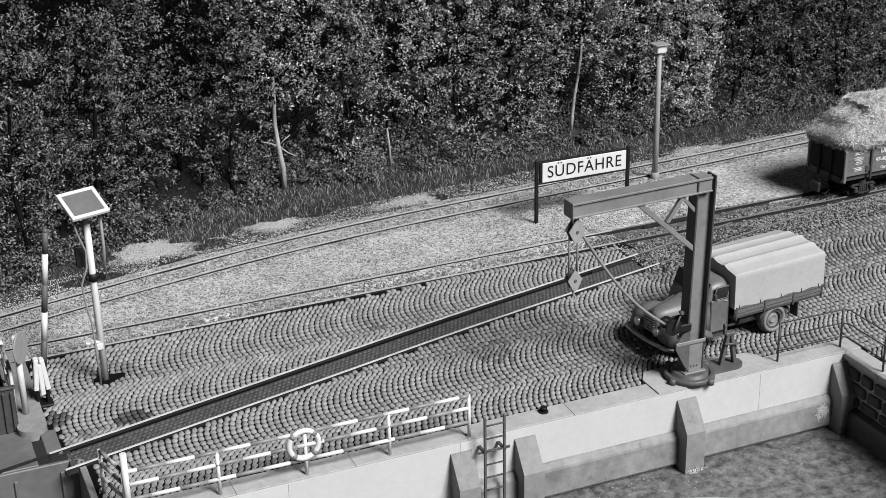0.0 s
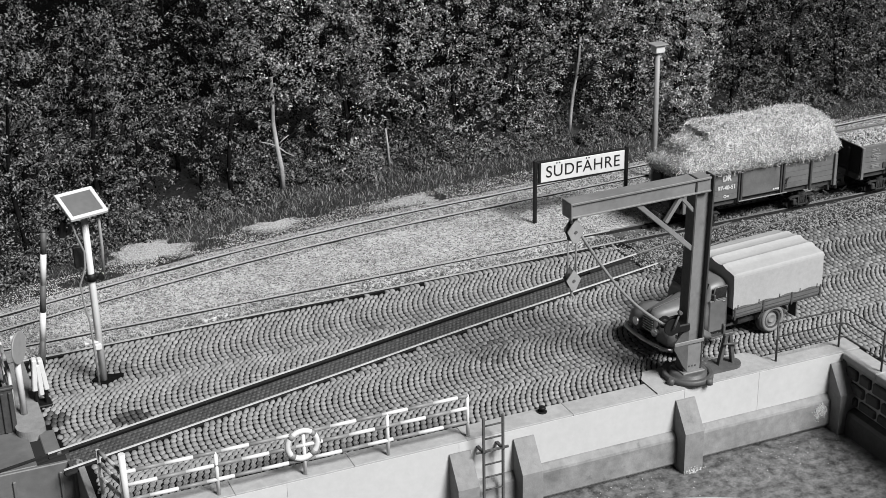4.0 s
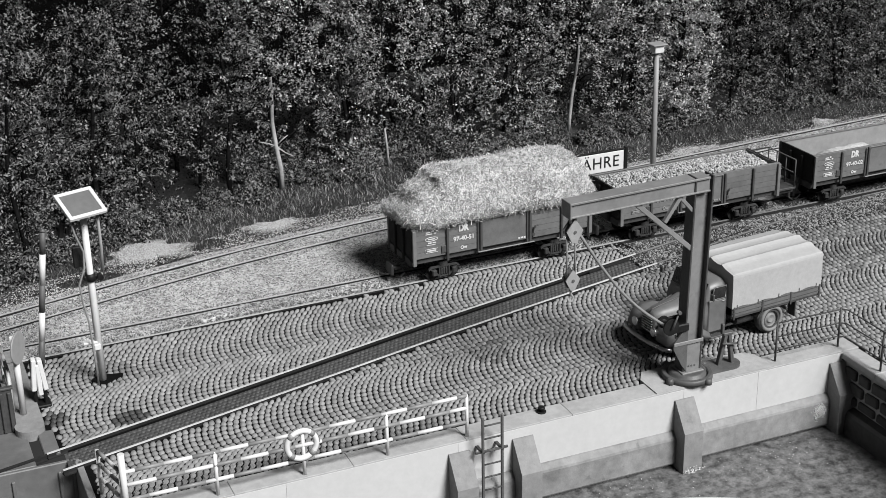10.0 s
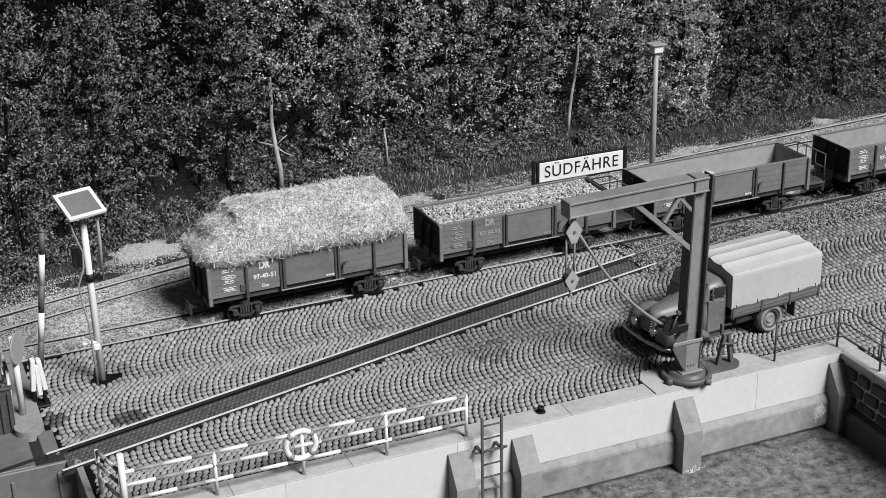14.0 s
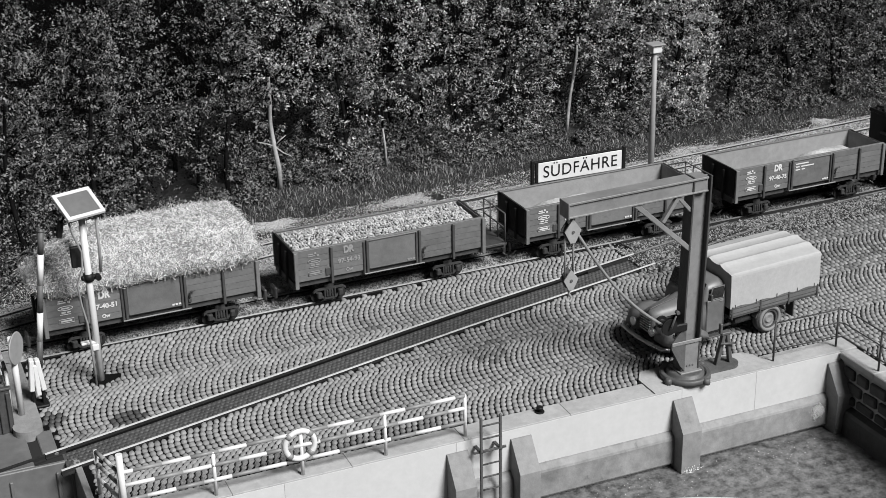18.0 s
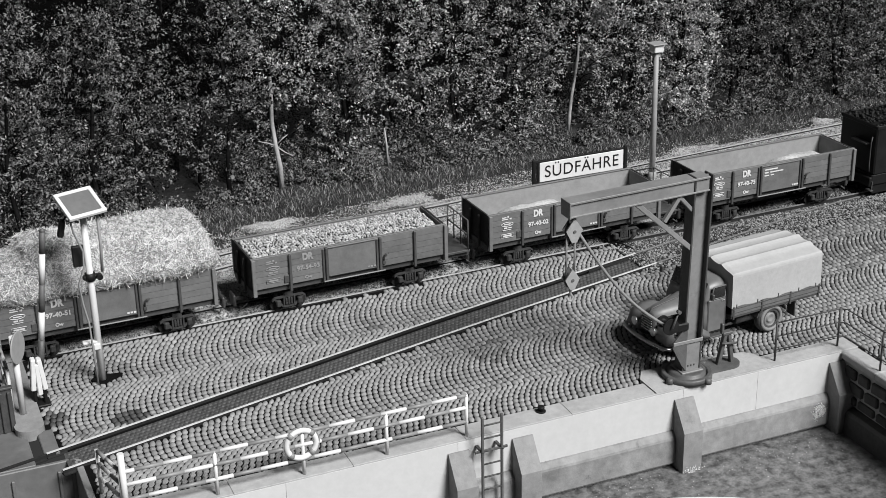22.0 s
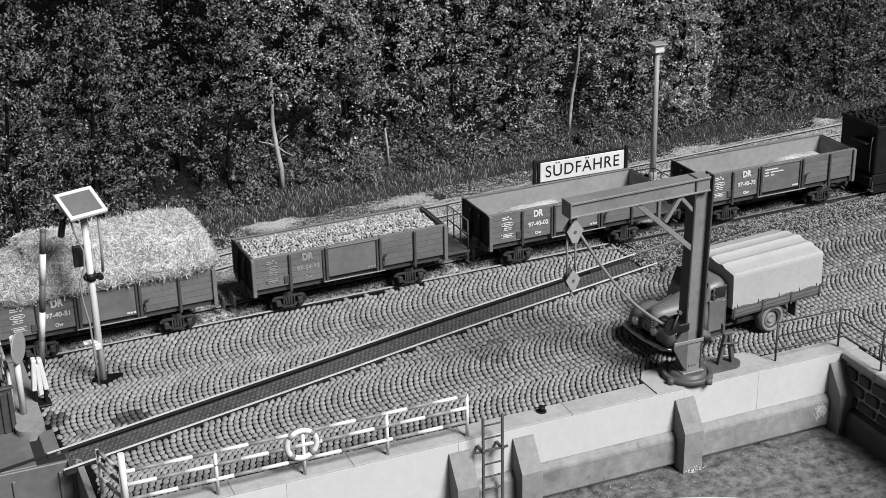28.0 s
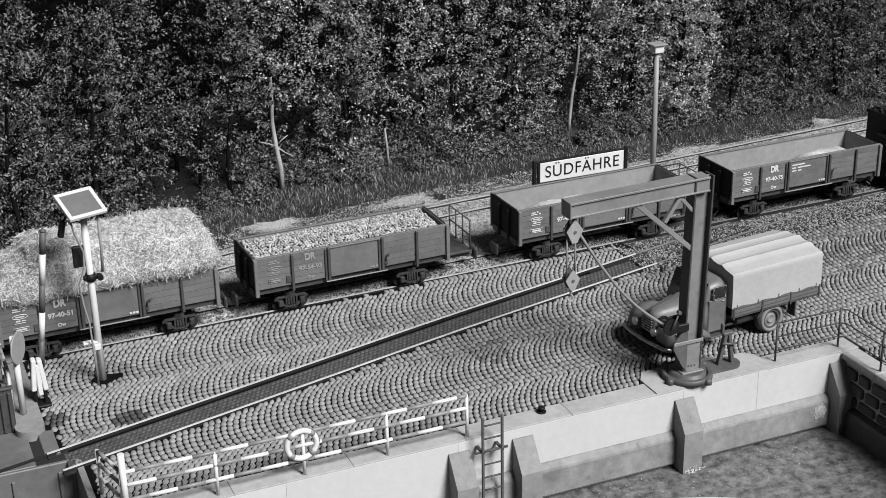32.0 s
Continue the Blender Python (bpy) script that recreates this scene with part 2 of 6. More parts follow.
                fs.append((i * n + k, i * n + k2, (i + 1) * n + k2, (i + 1) * n + k))
        o = len(self.v)
        self.add(vs, fs, smooth, m)
        if smooth:
            for i in range(len(profile) - 1):
                if abs(profile[i + 1][1] - profile[i][1]) < 0.45 * abs(profile[i + 1][0] - profile[i][0]):
                    for k in range(n):
                        self.s[len(self.s) - len(fs) + i * n + k] = False
        if not caps:
            return self
        if profile[0][0] > 1e-6:
            self.f.append(tuple(o + k for k in range(n))[::-1])
            self.s.append(False)
        if profile[-1][0] > 1e-6:
            self.f.append(tuple(o + (len(profile) - 1) * n + k for k in range(n)))
            self.s.append(False)
        return self

    def prism(self, outline, lo, hi, axis="y", m=None, smooth=False):
        """Extrudes an outline of 2D points along an axis."""
        n = len(outline)

        def put(a, b, t):
            return {"x": (t, a, b), "y": (a, t, b), "z": (a, b, t)}[axis]
        vs = [put(a, b, lo) for a, b in outline] + [put(a, b, hi) for a, b in outline]
        fs = [tuple(range(n))[::-1], tuple(range(n, 2 * n))]
        o = len(self.v)
        self.add(vs, fs, False, m)
        for k in range(n):
            k2 = (k + 1) % n
            self.f.append((o + k, o + k2, o + n + k2, o + n + k))
            self.s.append(smooth)
        return self

    def ring(self, r, tube_r, n=24, k=8, m=None):
        vs, fs = [], []
        for i in range(n):
            a = 2 * math.pi * i / n
            for j in range(k):
                b = 2 * math.pi * j / k
                d = r + tube_r * math.cos(b)
                vs.append((d * math.cos(a), d * math.sin(a), tube_r * math.sin(b)))
        for i in range(n):
            for j in range(k):
                fs.append((i * k + j, (i + 1) % n * k + j, (i + 1) % n * k + (j + 1) % k, i * k + (j + 1) % k))
        return self.add(vs, fs, True, m)

    def mesh(self, name, mat):
        me = bpy.data.meshes.new(name)
        me.from_pydata([(x * U, y * U, z * U) for x, y, z in self.v], [], self.f)
        me.polygons.foreach_set("use_smooth", self.s)
        bm = bmesh.new()
        bm.from_mesh(me)
        if len(bm.faces) < 6000:
            bmesh.ops.recalc_face_normals(bm, faces=bm.faces)
            bm.to_mesh(me)
        bm.free()
        me.materials.append(mat)
        return me


def at(x, y, z=0.0, rx=0, ry=0, rz=0):
    """A pose from model units and degrees."""
    return pose(x * U, y * U, z * U, rx, ry, rz)


def turn(x, y, z=0.0, rx=0, ry=0, rz=0):
    """A pose in model units, to place pieces inside one mesh."""
    return pose(x, y, z, rx, ry, rz)


def part(name, shape, mat, parent=None, label="", m=None, mesh=None):
    """Links one mesh object under a thing or a part."""
    ob = new(name, mesh or shape.mesh(name, mat))
    if parent is not None:
        ob.parent = parent
    if m is not None:
        ob.matrix_basis = m
    if label:
        ob["label"] = label
    return ob


def thing(name, label, category, m=None, group="", kind="", shape=None, mat=None):
    """A top-level thing: an Empty at its base, or a mesh of its own."""
    ob = new(name, shape.mesh(name, mat) if shape else None)
    if not shape:
        ob.empty_display_size = 0.005
    if m is not None:
        ob.matrix_basis = m
    return tagged(ob, label, category, group, kind)


def lettering(body, size, mat, name, parent, m, depth=0.004, stretch=1.0, bold=0.012, space=1.0):
    """Raised letters, as a mesh. They stand in the x-z plane, facing -y."""
    cu = bpy.data.curves.new(name, "FONT")
    cu.body, cu.size, cu.extrude = body, size, depth
    cu.align_x, cu.align_y = "CENTER", "CENTER"
    cu.offset = size * bold
    cu.space_character = space
    tmp = new(name + "_tmp", cu)
    dg = bpy.context.evaluated_depsgraph_get()
    me = bpy.data.meshes.new_from_object(tmp.evaluated_get(dg))
    bpy.data.objects.remove(tmp)
    bpy.data.curves.remove(cu)
    me.transform(Matrix.Diagonal((stretch * U, U, U, 1)))
    me.transform(pose(0, 0, 0, 90, 0, 0))
    me.materials.clear()
    me.materials.append(mat)
    return part(name, None, None, parent, "", m, mesh=me)


def bulk(name, verts, faces, mat):
    """A mesh object from arrays, for what is too fine to build piece by piece."""
    me = bpy.data.meshes.new(name)
    n, k = faces.shape
    me.vertices.add(len(verts))
    me.vertices.foreach_set("co", (np.asarray(verts, float) * U).astype(np.float32).ravel())
    me.loops.add(n * k)
    me.loops.foreach_set("vertex_index", faces.astype(np.int32).ravel())
    me.polygons.add(n)
    me.polygons.foreach_set("loop_start", (np.arange(n) * k).astype(np.int32))
    me.update(calc_edges=True)
    me.materials.append(mat)
    return me


def heap(name, mesh, label="", category="", parent=None):
    """Uncountable fine stuff as one object."""
    ob = new(name, mesh)
    ob.parent = parent
    return tagged(ob, label, category, kind="stuff")


rng = np.random.default_rng(7)


# ---- plan of the tracks ----
def spline(points):
    """A smooth y(x) through the points."""
    xs = [p[0] for p in points]
    ys = [p[1] for p in points]
    n = len(xs)
    slope = [0.0] * n
    for i in range(n):
        a, b = max(0, i - 1), min(n - 1, i + 1)
        slope[i] = (ys[b] - ys[a]) / (xs[b] - xs[a])

    def value(x):
        i = 0
        while i < n - 2 and x > xs[i + 1]:
            i += 1
        h = xs[i + 1] - xs[i]
        t = (x - xs[i]) / h
        if t < 0:
            return ys[0] + slope[0] * (x - xs[0])
        if t > 1:
            return ys[-1] + slope[-1] * (x - xs[-1])
        return ((2 * t ** 3 - 3 * t ** 2 + 1) * ys[i] + (t ** 3 - 2 * t ** 2 + t) * h * slope[i]
                + (3 * t ** 2 - 2 * t ** 3) * ys[i + 1] + (t ** 3 - t ** 2) * h * slope[i + 1])
    return value


def main_line(x):
    return 8.27 + 0.0205 * x


back_line = spline([(-24, 7.6), (-19, 8.85), (-14.6, 10.0), (-10.7, 10.95), (-7.3, 11.65), (-3, 12.22), (3, 12.68),
                    (7.5, 12.98), (13, 13.4), (20, 13.9), (34, 14.9)])
quay_line = spline([(-32, -1.8), (-20, 1.15), (-14, 2.62), (-8.3, 4.05), (-4.1, 5.12), (-0.5, 5.95), (3, 6.75),
                    (7, 7.70), (9.5, 8.23), (12, 8.5), (14, 8.56)])
GAUGE = 0.86
QUAY_Y = -0.30
WATER_Z = -1.95


def terrain(x, y):
    """Height of the ground under plants and gravel."""
    bank = max(0.0, y - 14.2) * 0.10
    return -0.07 + bank + 0.05 * noise.noise((x * 0.5, y * 0.5, 2.0)) * min(1, max(0, (y - 8.9) * 0.7))


def foot(x):
    """Where the undergrowth begins."""
    return 15.6 - 0.020 * max(0.0, -x - 1.0) ** 2 - 0.004 * max(0, x - 8) ** 1.5


# ---- ground, water, quay ----
def ground():
    s = Shape()
    xs = [-36 + i * 1.0 for i in range(73)]
    ys = [2.62, 4, 6, 8, 9] + [9.5 + 0.5 * i for i in range(32)]
    vs = [(x, y, terrain(x, y) if y < 26 else terrain(x, 26)) for y in ys for x in xs]
    n = len(xs)
    fs = []
    for j in range(len(ys) - 1):
        for i in range(n - 1):
            if ys[j] < 4.3 and xs[i + 1] <= -14:
                continue
            fs.append((j * n + i, j * n + i + 1, (j + 1) * n + i + 1, (j + 1) * n + i))
    s.add(vs, fs, True)
    thing("ground", "dark soil with grass and litter beside the tracks", "ground", kind="structure", shape=s, mat=SOIL)
    q = Shape()
    q.box(-13.8, 4.6, QUAY_Y + 0.28, 2.7, -2.6, -0.075)
    q.box(4.4, 36, -32, 2.7, -2.6, -0.10)
    thing("ground_fill", "solid earth behind the quay wall", "ground", kind="structure", shape=q, mat=SOIL)
    w = Shape()
    w.add([(-36, -32, WATER_Z), (4.6, -32, WATER_Z), (4.6, 4.3, WATER_Z), (-36, 4.3, WATER_Z)], [(0, 1, 2, 3)])
    thing("water", "dull murky harbour water with pale scum", "water", kind="structure", shape=w, mat=WATER)


def quay_wall():
    wall = thing("quay_wall", "pale concrete quay wall with sloped buttresses and darker foot", "wall", kind="structure")
    joints = [-13.8, -10.1, -6.2, -0.5, 1.55, 3.98]
    for a, b in zip(joints, joints[1:]):
        part("wall_panel", Shape().box(a + 0.002, b - 0.002, QUAY_Y, QUAY_Y + 0.28, -2.5, -0.02, 0.003), CONCRETE, wall)
    for a, b in zip([-13.8, -11.2, -8.6, -6.0, -3.4, -0.9, 1.8], [-11.2, -8.6, -6.0, -3.4, -0.9, 1.8, 4.45]):
        part("coping_slab", Shape().box(a + 0.003, b - 0.003, QUAY_Y + 0.006, QUAY_Y + 0.60, -0.07, 0.02, 0.008), COPING, wall,
             "grey concrete coping slab")
    outline = [(QUAY_Y + 0.02, -0.24), (QUAY_Y - 0.04, -0.24), (-0.80, -0.90), (-0.80, -2.5), (QUAY_Y + 0.02, -2.5)]
    for x in (-6.44, -4.90, -0.74, 3.60):
        part("buttress", Shape().prism(outline, x, x + 0.50, "x"), BUTTRESS, wall, "weathered sloped concrete buttress")
    foot_line = [(QUAY_Y + 0.02, -1.02), (-0.34, -1.04), (-0.44, -1.15), (-0.46, -1.20), (-0.47, -1.80), (-0.44, -1.85), (-0.34, -1.86), (-0.34, -2.5), (QUAY_Y + 0.02, -2.5)]
    for a, b in ((-5.93, -4.91), (-4.39, -0.75), (-0.23, 3.59)):
        part("plinth", Shape().prism(foot_line, a, b, "x"), PLINTH, wall, "stained concrete foot of the wall")
    splash = random.Random(3)
    for cx, cz, n, w in ((3.30, -1.34, 420, 0.17), (3.36, -1.46, 260, 0.10), (3.22, -1.52, 120, 0.07), (-0.50, -1.92, 130, 0.26)):
        pts = np.array([(cx + splash.gauss(0, w * 0.5), (-0.48 if cx > 0 else -0.82) + splash.uniform(-0.01, 0.02), cz + splash.gauss(0, 0.055)) for _ in range(n)])
        heap("scum", stones_mesh("scum", WHITE, pts, np.array([splash.uniform(0.006, 0.024) for _ in range(n)]), n), "white flecks of scum", "", wall)
    flecks = np.array([(splash.uniform(-5, 3.6), -0.55 - abs(splash.gauss(0, 0.7)), WATER_Z + 0.004) for _ in range(150)])
    heap("water_flecks", stones_mesh("water_flecks", WHITE, flecks, np.array([splash.uniform(0.006, 0.02) for _ in range(150)]), 2), "white flecks floating on the water", "scum")
    # return of the quay at the ramp end
    part("wall_return", Shape().box(-13.95, -13.805, QUAY_Y, 2.55, -2.5, -0.01, 0.012), BUTTRESS, wall, "weathered end of the quay wall")


def moored_boat():
    """A white boat that lies below the quay; little more than its gunwale shows."""
    bo = thing("moored_boat", "white moored boat with a pale deck on the water", "boat", at(-1.9, -3.85, WATER_Z, 0, 0, -25))
    secs = []
    for x in [-2.6 + 0.26 * i for i in range(21)]:
        k = max(0.03, 1 - (abs(x) / 2.65) ** 2.6)
        w = 0.95 * k
        secs.append([(x, w, 0.75), (x, w * 0.92, 0.35), (x, w * 0.6, -0.2), (x, -w * 0.6, -0.2), (x, -w * 0.92, 0.35), (x, -w, 0.75)])
    n = 6
    s = Shape()
    s.add([p for q in secs for p in q], [(i * n + k, i * n + (k + 1) % n, (i + 1) * n + (k + 1) % n, (i + 1) * n + k) for i in range(20) for k in range(n)])
    part("hull", s, WHITE, bo)
    rim = [(q[0][0], q[0][1], 0.78) for q in secs] + [(q[5][0], q[5][1], 0.78) for q in secs[::-1]]
    part("gunwale", Shape().tube(rim + rim[:1], 0.06, 8), WHITE, bo)


def cross_wall():
    w = thing("side_wall", "dark rough stone side wall with pale joints and coping", "wall", kind="structure")
    part("mortar_core", Shape().box(4.03, 4.40, -9, QUAY_Y - 0.01, -2.5, -0.16), MORTAR, w)
    y = -0.32
    while y > -7:
        part("coping_slab", Shape().box(3.92, 4.44, y - 1.25, y - 0.006, -0.16, 0.0, 0.02), COPING, w)
        y -= 1.25
    part("base", Shape().prism([(4.03, -1.28), (3.86, -1.34), (3.80, -1.42), (3.74, -2.5), (4.03, -2.5)], -9, -0.82, "y"), WET_STONE, w, "dark wet foot of the side wall")
    rnd = random.Random(4)
    z = -0.26
    for row, h in enumerate((0.36, 0.35, 0.30)):
        y = -0.40 - 0.18 * (row % 2)
        while y > -5:
            d = rnd.uniform(0.45, 0.68)
            b = Shape().box(-d / 2 + 0.05, d / 2 - 0.05, -0.05, 0.06, -h / 2 + 0.045, h / 2 - 0.045, 0.03)
            part("stone", b, MASONRY, w, m=at(4.01, y - d / 2, z - h / 2, rnd.uniform(-3, 3), rnd.uniform(-4, 4), 90))
            y -= d
        z -= h


def rail_shape(fn, x0, x1, side, step=0.5, z=0.0, top=True):
    """One rail: foot and web, or its bright head."""
    prof = [(-0.021, 0.116), (0.021, 0.116), (0.018, 0.14), (-0.018, 0.14)] if top else \
        [(-0.07, 0.0), (0.07, 0.0), (0.07, 0.025), (0.02, 0.04), (0.022, 0.116), (-0.022, 0.116), (-0.02, 0.04), (-0.07, 0.025)]
    n = int((x1 - x0) / step) + 1
    vs, fs = [], []
    k = len(prof)
    for i in range(n):
        x = x0 + (x1 - x0) * i / (n - 1)
        d = (fn(x + 0.05) - fn(x - 0.05)) / 0.1
        l = math.hypot(1, d)
        nx, ny = -d / l, 1 / l
        cx, cy = x + nx * side, fn(x) + ny * side
        for a, h in prof:
            vs.append((cx + nx * a, cy + ny * a, h + z))
    for i in range(n - 1):
        for j in range(k):
            j2 = (j + 1) % k
            fs.append((i * k + j, i * k + j2, (i + 1) * k + j2, (i + 1) * k + j))
    fs += [tuple(range(k))[::-1], tuple((n - 1) * k + j for j in range(k))]
    return Shape().add(vs, fs)


def tracks():
    plans = (("main_track", main_line, -34, 34, 0.0, True, "straight narrow-gauge track in pale ballast"),
             ("back_track", back_line, -24, 34, 0.0, True, "curved narrow-gauge siding along the bushes"),
             ("quay_track", quay_line, -14.35, 13.5, -0.085, False, "narrow-gauge track sunk into the paving"))
    sleeper = Shape().box(-0.11, 0.11, -0.85, 0.85, -0.07, 0.0, 0.02).mesh("sleeper", SLEEPER)
    for name, fn, x0, x1, z, wood, label in plans:
        t = thing(name, label, "railway track", kind="structure")
        for side in (-GAUGE / 2, GAUGE / 2):
            r = part("rail", rail_shape(fn, x0, x1, side, z=z, top=False), RUST, t)
            if fn is not back_line:
                part("rail_head", rail_shape(fn, x0, 2.6, side, z=z), STEEL if fn is quay_line else DULL_STEEL, r, "bright worn rail head")
                # from x = 2.6 on the heads take the darker tone
                part("rail_head", rail_shape(fn, 2.6, x1, side, z=z), BROWN_STEEL, r, "dull rail head")
            else:
                part("rail_head", rail_shape(fn, x0, x1, side, z=z), DULL_STEEL, r, "dull rail head")
        if wood:
            x = x0 + 0.3
            while x < x1:
                part("sleeper", None, None, t, m=at(x, fn(x), -0.025 if fn is main_line and x < 2.5 else 0.0, 0, 0, math.degrees(math.atan(fn(x + .1) - fn(x - .1)) / 0.2 * 0.2)), mesh=sleeper)
                x += 0.62
    # turnout: check rails and switch blades where the quay track joins
    t = thing("turnout", "rusty turnout with check rails and blades", "railway turnout", kind="structure")
    for fn, side, a, b in ((main_line, GAUGE / 2 - 0.14, 3.6, 5.6), (quay_line, -GAUGE / 2 + 0.14, 4.2, 6.4), (quay_line, GAUGE / 2 - 0.13, 0.8, 3.0)):
        r = part("check_rail", rail_shape(fn, a, b, side, z=-0.01 if fn is main_line else -0.09, top=False), RUST, t)
        part("rail_head", rail_shape(fn, a, b, side, z=-0.012 if fn is main_line else -0.092), RUST, r)
    part("switch_rod", Shape().box(-0.04, 0.04, -1.3, 1.2, 0.01, 0.05, 0.01), IRON, t, m=at(10.0, 8.3, 0))


# ---- loose ballast and grit ----
def stones_mesh(name, mat, centres, sizes, seed, lift=0.3):
    """Many small broken stones joined in one mesh."""
    r = np.random.default_rng(seed)
    n = len(centres)
    base = np.array([(1, 0, 0), (0, 1, 0), (-1, 0, 0), (0, -1, 0), (0, 0, 1), (0, 0, -1)], float)
    faces = np.array([(0, 1, 4), (1, 2, 4), (2, 3, 4), (3, 0, 4), (1, 0, 5), (2, 1, 5), (3, 2, 5), (0, 3, 5)])
    v = base[None] * r.uniform(0.55, 1.25, (n, 6, 1))
    v += r.uniform(-0.25, 0.25, v.shape)
    a = r.uniform(0, 2 * np.pi, n)
    ca, sa = np.cos(a), np.sin(a)
    x = v[..., 0] * ca[:, None] - v[..., 1] * sa[:, None]
    y = v[..., 0] * sa[:, None] + v[..., 1] * ca[:, None]
    v = np.stack([x, y, v[..., 2] * 0.75], -1) * sizes[:, None, None]
    v += centres[:, None, :]
    v[..., 2] += lift * sizes[:, None]
    return bulk(name, v.reshape(-1, 3), (faces[None] + (np.arange(n) * 6)[:, None, None]).reshape(-1, 3), mat)


def paving_limit(x):
    """Far border of the cobbles."""
    if x < 2.2:
        return main_line(x) - GAUGE / 2 - 0.07
    return min(quay_line(x) - GAUGE / 2 - 0.12, 6.5 + 0.135 * (x - 4.6)) - (0.0 if x < 5 else 0.06 * (x - 5))


# pale gravel patches on the verge: centre and half widths
PATCHES = ((-9.95, 13.45, 1.15, 0.85), (-6.05, 13.8, 0.85, 0.45), (-1.75, 13.9, 1.05, 0.42), (9.0, 13.95, 1.5, 0.48), (14.6, 14.7, 0.5, 0.3))


def bed_z(x, y):
    """Height of the gravel bed between and round the tracks."""
    low = 0.075 if x > 1.0 and y < main_line(x) - 0.52 else 0.058 if x > 2.4 and y < main_line(x) + 0.75 else 0.0
    return 0.072 - low + 0.03 * noise.noise((x * 0.9, y * 0.9, 5)) * (0.4 if low else 1)


def ballast():
    r = np.random.default_rng(11)
    # pale bed between the tracks
    s = Shape()
    xs = np.arange(-26, 30.01, 0.5)
    vs, fs = [], []
    rows = 13
    for x in xs:
        y0 = paving_limit(x) + (0.10 if x < 2.2 else -0.15)
        y1 = back_line(x) + 1.25
        for j in range(rows):
            y = y0 + (y1 - y0) * j / (rows - 1)
            vs.append((x, y, bed_z(x, y) - (0.15 if j in (0, rows - 1) else 0)))
    for i in range(len(xs) - 1):
        for j in range(rows - 1):
            fs.append((i * rows + j, (i + 1) * rows + j, (i + 1) * rows + j + 1, i * rows + j + 1))
    s.add(vs, fs, True)
    thing("gravel_bed", "pale gravel bed between the tracks", "gravel", kind="stuff", shape=s, mat=SAND)
    # oily bed round the turnout
    s = Shape()
    xs = np.arange(2.6, 30.01, 0.4)
    for x in xs:
        y0, y1 = paving_limit(x) - 0.12, main_line(x) + 0.62 + 0.16 * noise.noise((x * 0.8, 3, 1))
        s.v += [(x, y, bed_z(x, y) + 0.004 + 0.020 * (0 < j < 5)) for j, y in enumerate(np.linspace(y0, y1, 6))]
    s.f = [(i * 6 + j, i * 6 + 6 + j, i * 6 + 7 + j, i * 6 + 1 + j) for i in range(len(xs) - 1) for j in range(5)]
    s.s = [True] * len(s.f)
    thing("oily_bed", "dark oily grit bed round the turnout", "ballast", kind="stuff", shape=s, mat=OILY_BED)
    # ballast along the rails
    c, z = [], []
    for fn, n, x0, x1 in ((main_line, 15000, -17, 17), (back_line, 16000, -17, 20)):
        x = r.uniform(x0, x1, n)
        off = r.uniform(-0.75, 0.75, n)
        y = np.array([fn(a) for a in x]) + off
        keep = (np.abs(np.abs(off) - GAUGE / 2) > 0.07)
        keep &= np.array([b > paving_limit(a) + 0.04 for a, b in zip(x, y)])
        c.append(np.stack([x, y, np.array([bed_z(a, b) for a, b in zip(x, y)])], 1)[keep])
    x = r.uniform(1.5, 16, 17000)
    lo = np.array([paving_limit(a) - 0.25 for a in x])
    y = lo + (np.array([main_line(a) for a in x]) - lo) * r.uniform(0, 1, len(x))
    q = np.abs(np.abs(y - np.array([quay_line(a) for a in x])) - GAUGE / 2) > 0.08
    q &= np.abs(np.abs(y - np.array([main_line(a) for a in x])) - GAUGE / 2) > 0.08
    c.append(np.stack([x, y, np.array([bed_z(a, b) + 0.015 for a, b in zip(x, y)])], 1)[q])
    oily = np.concatenate([c.pop(), c[0][c[0][:, 0] > 5]])
    c[0] = c[0][c[0][:, 0] <= 5]
    heap("oily_ballast", stones_mesh("oily_ballast", BALLAST_DARK, oily, r.uniform(0.022, 0.055, len(oily)), 13), "dark oily ballast stones round the turnout", "ballast")
    c = np.concatenate(c)
    heap("ballast", stones_mesh("ballast", BALLAST, c, r.uniform(0.018, 0.040, len(c)), 3), "mixed grey and pale broken ballast stones", "ballast")
    # finer grit over the pale bed and the verge
    n = 80000
    x = r.uniform(-16, 19, n)
    t = r.uniform(0, 1, n)
    y0 = np.array([main_line(a) + 0.5 for a in x])
    y1 = np.array([back_line(a) + 2.1 for a in x])
    y = y0 + (y1 - y0) * t
    keep = np.array([noise.noise((a * 0.5, b * 0.8, 9)) > -0.25 or b < back_line(a) for a, b in zip(x, y)])
    keep &= r.uniform(0, 1, n) > np.clip((x - 4) / 5, 0, 0.75)
    keep &= np.abs(np.abs(y - np.array([back_line(a) for a in x])) - GAUGE / 2) > 0.06
    p = np.stack([x, y, np.array([max(bed_z(a, b) if b < back_line(a) + 1.15 else 0.0, terrain(a, b) + 0.02) for a, b in zip(x, y)])], 1)[keep]
    sand = []
    for px, py, rx, ry in PATCHES:
        k = int(15000 * rx * ry)
        a, d = r.uniform(0, 2 * np.pi, k), np.sqrt(r.uniform(0, 1, k)) * r.uniform(0.6, 1.1, k)
        ragged = 1 + 0.22 * np.sin(3 * a + px) + 0.14 * np.sin(7 * a + py)
        gx, gy = px + rx * ragged * d * np.cos(a), py + ry * ragged * d * np.sin(a)
        gz = np.array([terrain(u, w) for u, w in zip(gx, gy)]) + 0.035 + 0.05 * np.clip(1 - d, 0, 1)
